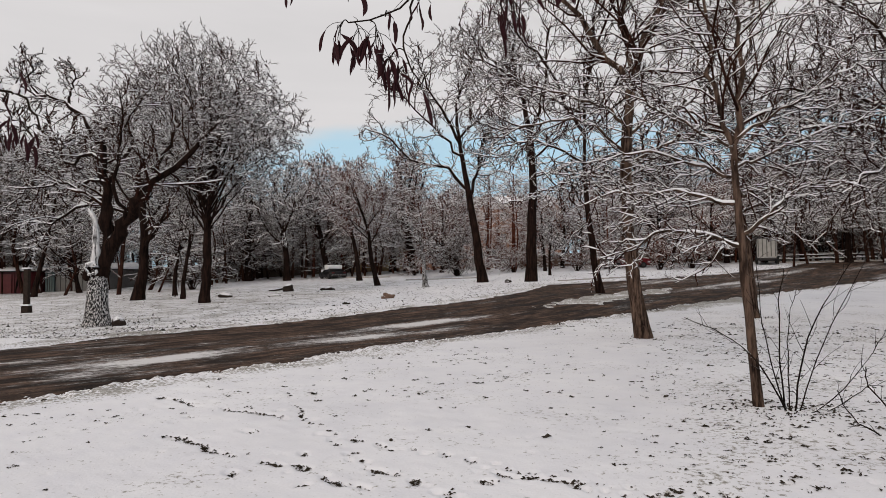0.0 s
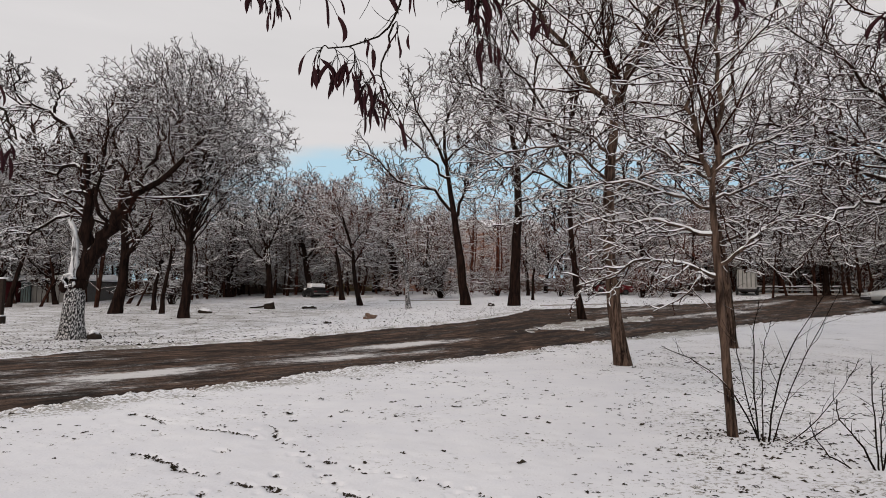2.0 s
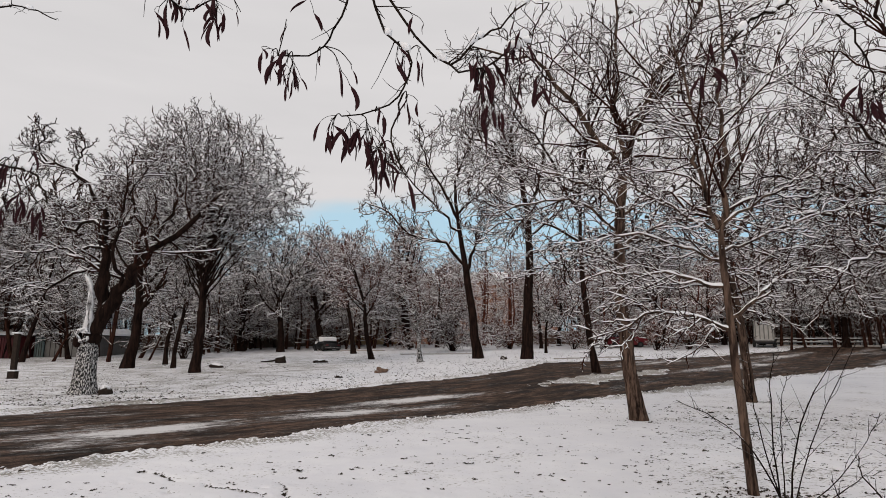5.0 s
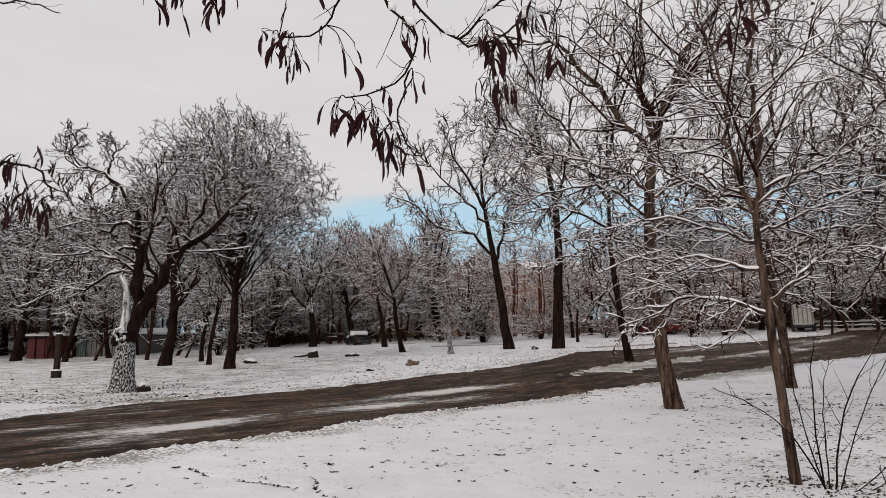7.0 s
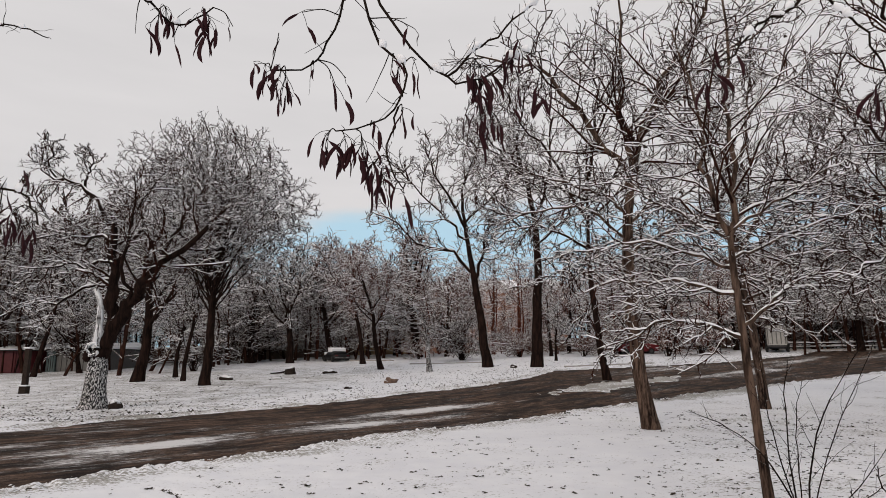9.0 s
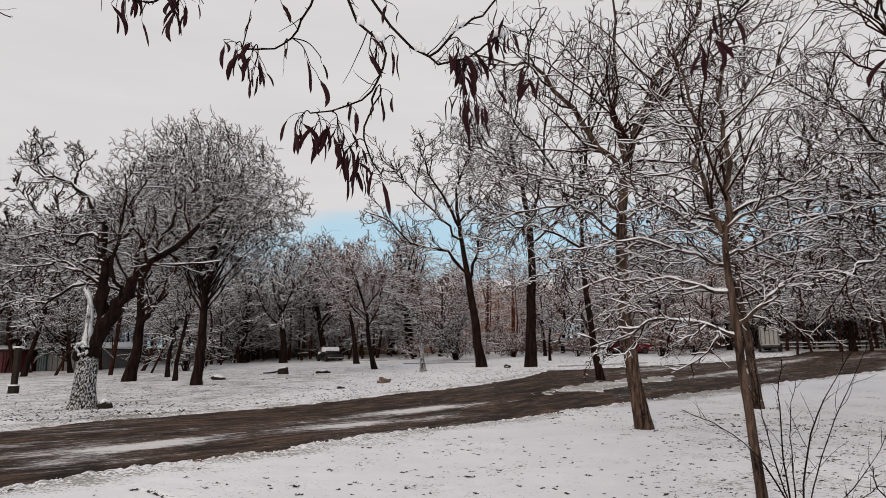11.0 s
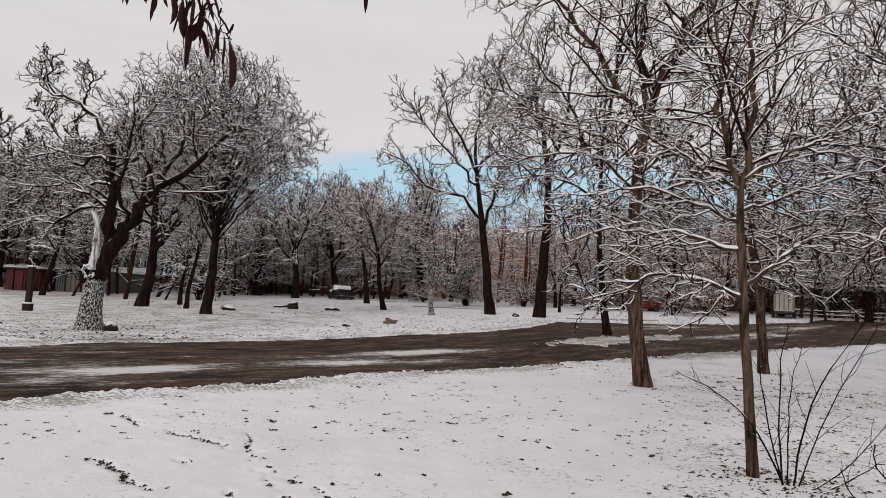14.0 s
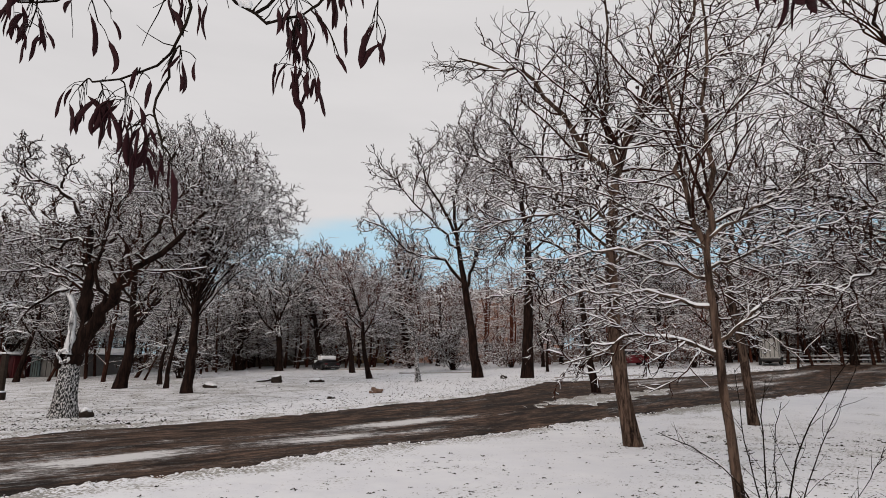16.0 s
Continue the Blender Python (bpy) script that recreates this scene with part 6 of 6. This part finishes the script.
# clusters: x, z, how many, length
CLUSTERS_LOW = ((0.11, 2.11, 5, 0.08), (0.17, 2.09, 5, 0.08), (0.22, 2.07, 8, 0.08), (0.25, 2.02, 7, 0.08), (0.28, 1.99, 6, 0.08), (0.31, 1.98, 1, 0.13), (0.34, 1.95, 1, 0.13), (0.33, 2.17, 3, 0.07),
                (0.24, 2.13, 2, 0.08), (0.3, 2.32, 3, 0.08), (0.37, 2.32, 2, 0.09), (0.36, 2.42, 2, 0.07))
CLUSTERS_MID = ((-0.05, 2.32, 3, 0.08), (0.0, 2.3, 6, 0.08), (0.01, 2.24, 5, 0.07), (0.1, 2.31, 1, 0.08), (0.17, 2.24, 2, 0.09), (0.2, 2.26, 1, 0.06), (0.06, 2.48, 2, 0.06), (-0.01, 2.42, 1, 0.07))
CLUSTERS_EAST = ((0.55, 2.27, 6, 0.09), (0.56, 2.21, 7, 0.09), (0.55, 2.12, 5, 0.08), (0.58, 2.1, 5, 0.08), (0.62, 2.29, 2, 0.07), (0.65, 2.31, 5, 0.08), (0.66, 2.22, 1, 0.1), (0.72, 2.19, 4, 0.08), (0.65, 2.12, 1, 0.08),
                 (0.64, 2.39, 1, 0.07))
CLUSTERS_TOP = ((-0.4, 2.6, 5, 0.09), (-0.37, 2.5, 1, 0.17), (-0.45, 2.56, 2, 0.09), (-0.28, 2.58, 5, 0.09), (-0.25, 2.52, 5, 0.09), (-0.17, 2.52, 1, 0.07))
CLUSTERS_WEST = ((-0.97, 2.06, 4, 0.08), (-0.88, 2.08, 2, 0.08), (-0.91, 1.96, 4, 0.08), (-0.86, 1.91, 5, 0.08), (-0.97, 1.91, 3, 0.08))
CLUSTERS_FAR = ((1.19, 2.41, 1, 0.08), (1.24, 2.39, 1, 0.12), (1.16, 2.31, 3, 0.08), (1.19, 2.3, 2, 0.08), (1.19, 2.38, 1, 0.06), (1.62, 2.25, 3, 0.09), (1.64, 2.2, 3, 0.09), (1.60, 2.19, 2, 0.09))


def pod_branch(name, y, lines, clusters, label, seed, reach=1.0, lift=0.0, shift=0.0):
    """A drooping branch of the tree overhead, with clusters of dry pods on stalks and pads of snow."""
    rng = np.random.default_rng(seed)
    root = thing(name, pose(0.07 + shift + 0.745 * (1 - reach), 0, lift - 0.03 + 1.487 * (1 - reach)), label, "branch")
    root.scale = (reach, reach, reach)
    blocks, nodes = [], []
    for pts, r in lines:
        q = resample([(a, y + c, b) for a, b, c in pts], 16)
        q[1:-1] += rng.normal(size=(14, 3)) * 0.004
        R = r * np.linspace(1, 0.45, 16)
        blocks.append(tubes(q[None], R[None], 7))
        nodes.append(q)
        S, U = kids(q[None], R[None], 7, rng, 0.15, 1.0, 0.16, 60, -0.05, 0.18, 5, 0.5, 0.0011)
        V, W = kids(q[None], R[None], 26, rng, 0.1, 1.0, 0.016, 65, 0, 0.1, 2, 0.6, 0.001, 0.4)
        blocks += [tubes(S, U, 5), tubes(V, W, 4)]
        for _ in range(5):
            f = rng.uniform(0.2, 0.9) * 13
            i = int(f)
            if abs(unit(q[i + 1] - q[i])[2]) > 0.75:
                continue
            mid = q[i] + (q[i + 1] - q[i]) * (f - i)
            seg = mid + np.outer(np.linspace(-1, 1, 7), unit(q[i + 1] - q[i])) * rng.uniform(0.012, 0.026)
            rad = np.array([0.001, 0.007, 0.010, 0.012, 0.010, 0.008, 0.001]) * rng.uniform(0.7, 1.4) * rng.uniform(0.7, 1.3, 7)
            seg[:, 2] += r + rad * 0.5
            mesh_part("snow_pad", mesh_from("snow_pad", [tubes(seg[None], rad[None], 8)], M_CAP), root, "pad of snow on the twig")
    nodes = np.concatenate(nodes)
    for x, z, n, length in clusters:
        # a side twig runs to the cluster, and the pods hang from it on short stalks
        s = 0.02 if n > 1 else 0.003
        top = np.array([x, y, z + 0.018])
        near = nodes[np.argmin(np.linalg.norm(nodes - top, axis=1) + np.where(nodes[:, 2] < top[2] - 0.02, 0.05, 0))]
        spur = resample((near, near * 0.5 + top * 0.5 + np.array([0.004, 0, 0.014]), top), 10)
        blocks.append(tubes(spur[None], np.linspace(0.0019, 0.0012, 10)[None], 5))
        for _ in range(round(n * 1.6) if n > 2 else n):
            c = np.array([x + rng.normal() * s, y + rng.normal() * s * 1.2, z + rng.normal() * s * 0.7])
            hold = spur[int(rng.integers(5, 10))]
            if np.linalg.norm(hold - c) > 0.05:
                c = hold + (c - hold) * 0.05 / np.linalg.norm(hold - c)
            st = resample((hold, hold * 0.4 + c * 0.6 + np.array([0, 0, 0.006]), c), 5)
            blocks.append(tubes(st[None], np.full((1, 5), 0.0009), 4))
            o = new("pod", PODS[int(rng.integers(0, 6))])
            o.parent = root
            size = length * rng.uniform(0.55, 1.1)
            girth = size * rng.uniform(0.85, 1.1) * min(1, 0.095 / length)
            o.matrix_local = Matrix.Translation(c) @ Euler((rng.normal() * 0.2, rng.normal() * 0.22, rng.uniform(0, 6.28))).to_matrix().to_4x4() @ Matrix.Diagonal((girth, girth, size, 1))
    mesh_part("twig", mesh_from("twig", blocks, M_SHOOT), root, "thin dark twigs")


LOW = "drooping twigs hung with dark red dry pods"
pod_branch("pod_branch", 1.55, (
    (((0.26, 2.95, -0.3), (0.21, 2.62, -0.05), (0.26, 2.4, 0), (0.34, 2.31, 0), (0.32, 2.22, 0), (0.26, 2.16, 0), (0.14, 2.14, 0)), 0.0045), (((0.32, 2.2, 0), (0.29, 2.07, 0), (0.32, 1.98, 0), (0.34, 1.95, 0)), 0.003)), CLUSTERS_LOW, LOW, 91, 1.0, 0.015)
pod_branch("pod_branch", 1.55, ((((0.27, 2.95, -0.3), (0.21, 2.64, -0.05), (0.19, 2.53, 0), (0.14, 2.39, 0), (0.09, 2.33, 0), (-0.03, 2.32, 0)), 0.0045),), CLUSTERS_MID, LOW, 92, 1.0, 0.035, -0.035)
pod_branch("pod_branch", 1.55, (
    (((0.15, 2.95, -0.3), (0.21, 2.65, -0.05), (0.31, 2.42, 0), (0.46, 2.26, 0), (0.52, 2.24, 0), (0.58, 2.26, 0)), 0.0048), (((0.46, 2.26, 0), (0.58, 2.36, 0), (0.69, 2.45, 0), (0.78, 2.55, 0)), 0.0035), (((0.58, 2.26, 0), (0.66, 2.31, 0), (0.74, 2.31, 0)), 0.003)),
    CLUSTERS_EAST, LOW, 93, 1.05, 0.035)
pod_branch("pod_branch", 1.6, ((((-0.3, 2.95, -0.3), (-0.47, 2.7, -0.05), (-0.44, 2.63, 0), (-0.35, 2.56, 0), (-0.24, 2.61, 0)), 0.005),), CLUSTERS_TOP, LOW, 94, 1.0, 0.0, -0.05)
pod_branch("pod_branch", 1.6, ((((-1.5, 2.6, -0.2), (-1.14, 2.1, 0), (-1.0, 2.06, 0), (-0.88, 2.03, 0), (-0.82, 1.93, 0)), 0.006), (((-1.5, 2.95, -0.2), (-1.3, 2.74, 0.1), (-1.1, 2.68, 0.1), (-0.96, 2.62, 0.1)), 0.004)), CLUSTERS_WEST, LOW, 95)
pod_branch("pod_branch", 1.74, ((((1.3, 2.95, -0.3), (1.46, 2.62, 0), (1.4, 2.52, 0), (1.33, 2.49, 0), (1.27, 2.43, 0), (1.23, 2.38, 0)), 0.006), (((1.46, 2.6, 0), (1.58, 2.45, 0), (1.64, 2.3, 0), (1.65, 2.22, 0)), 0.004)), CLUSTERS_FAR, LOW, 96, 0.58, 0.02)
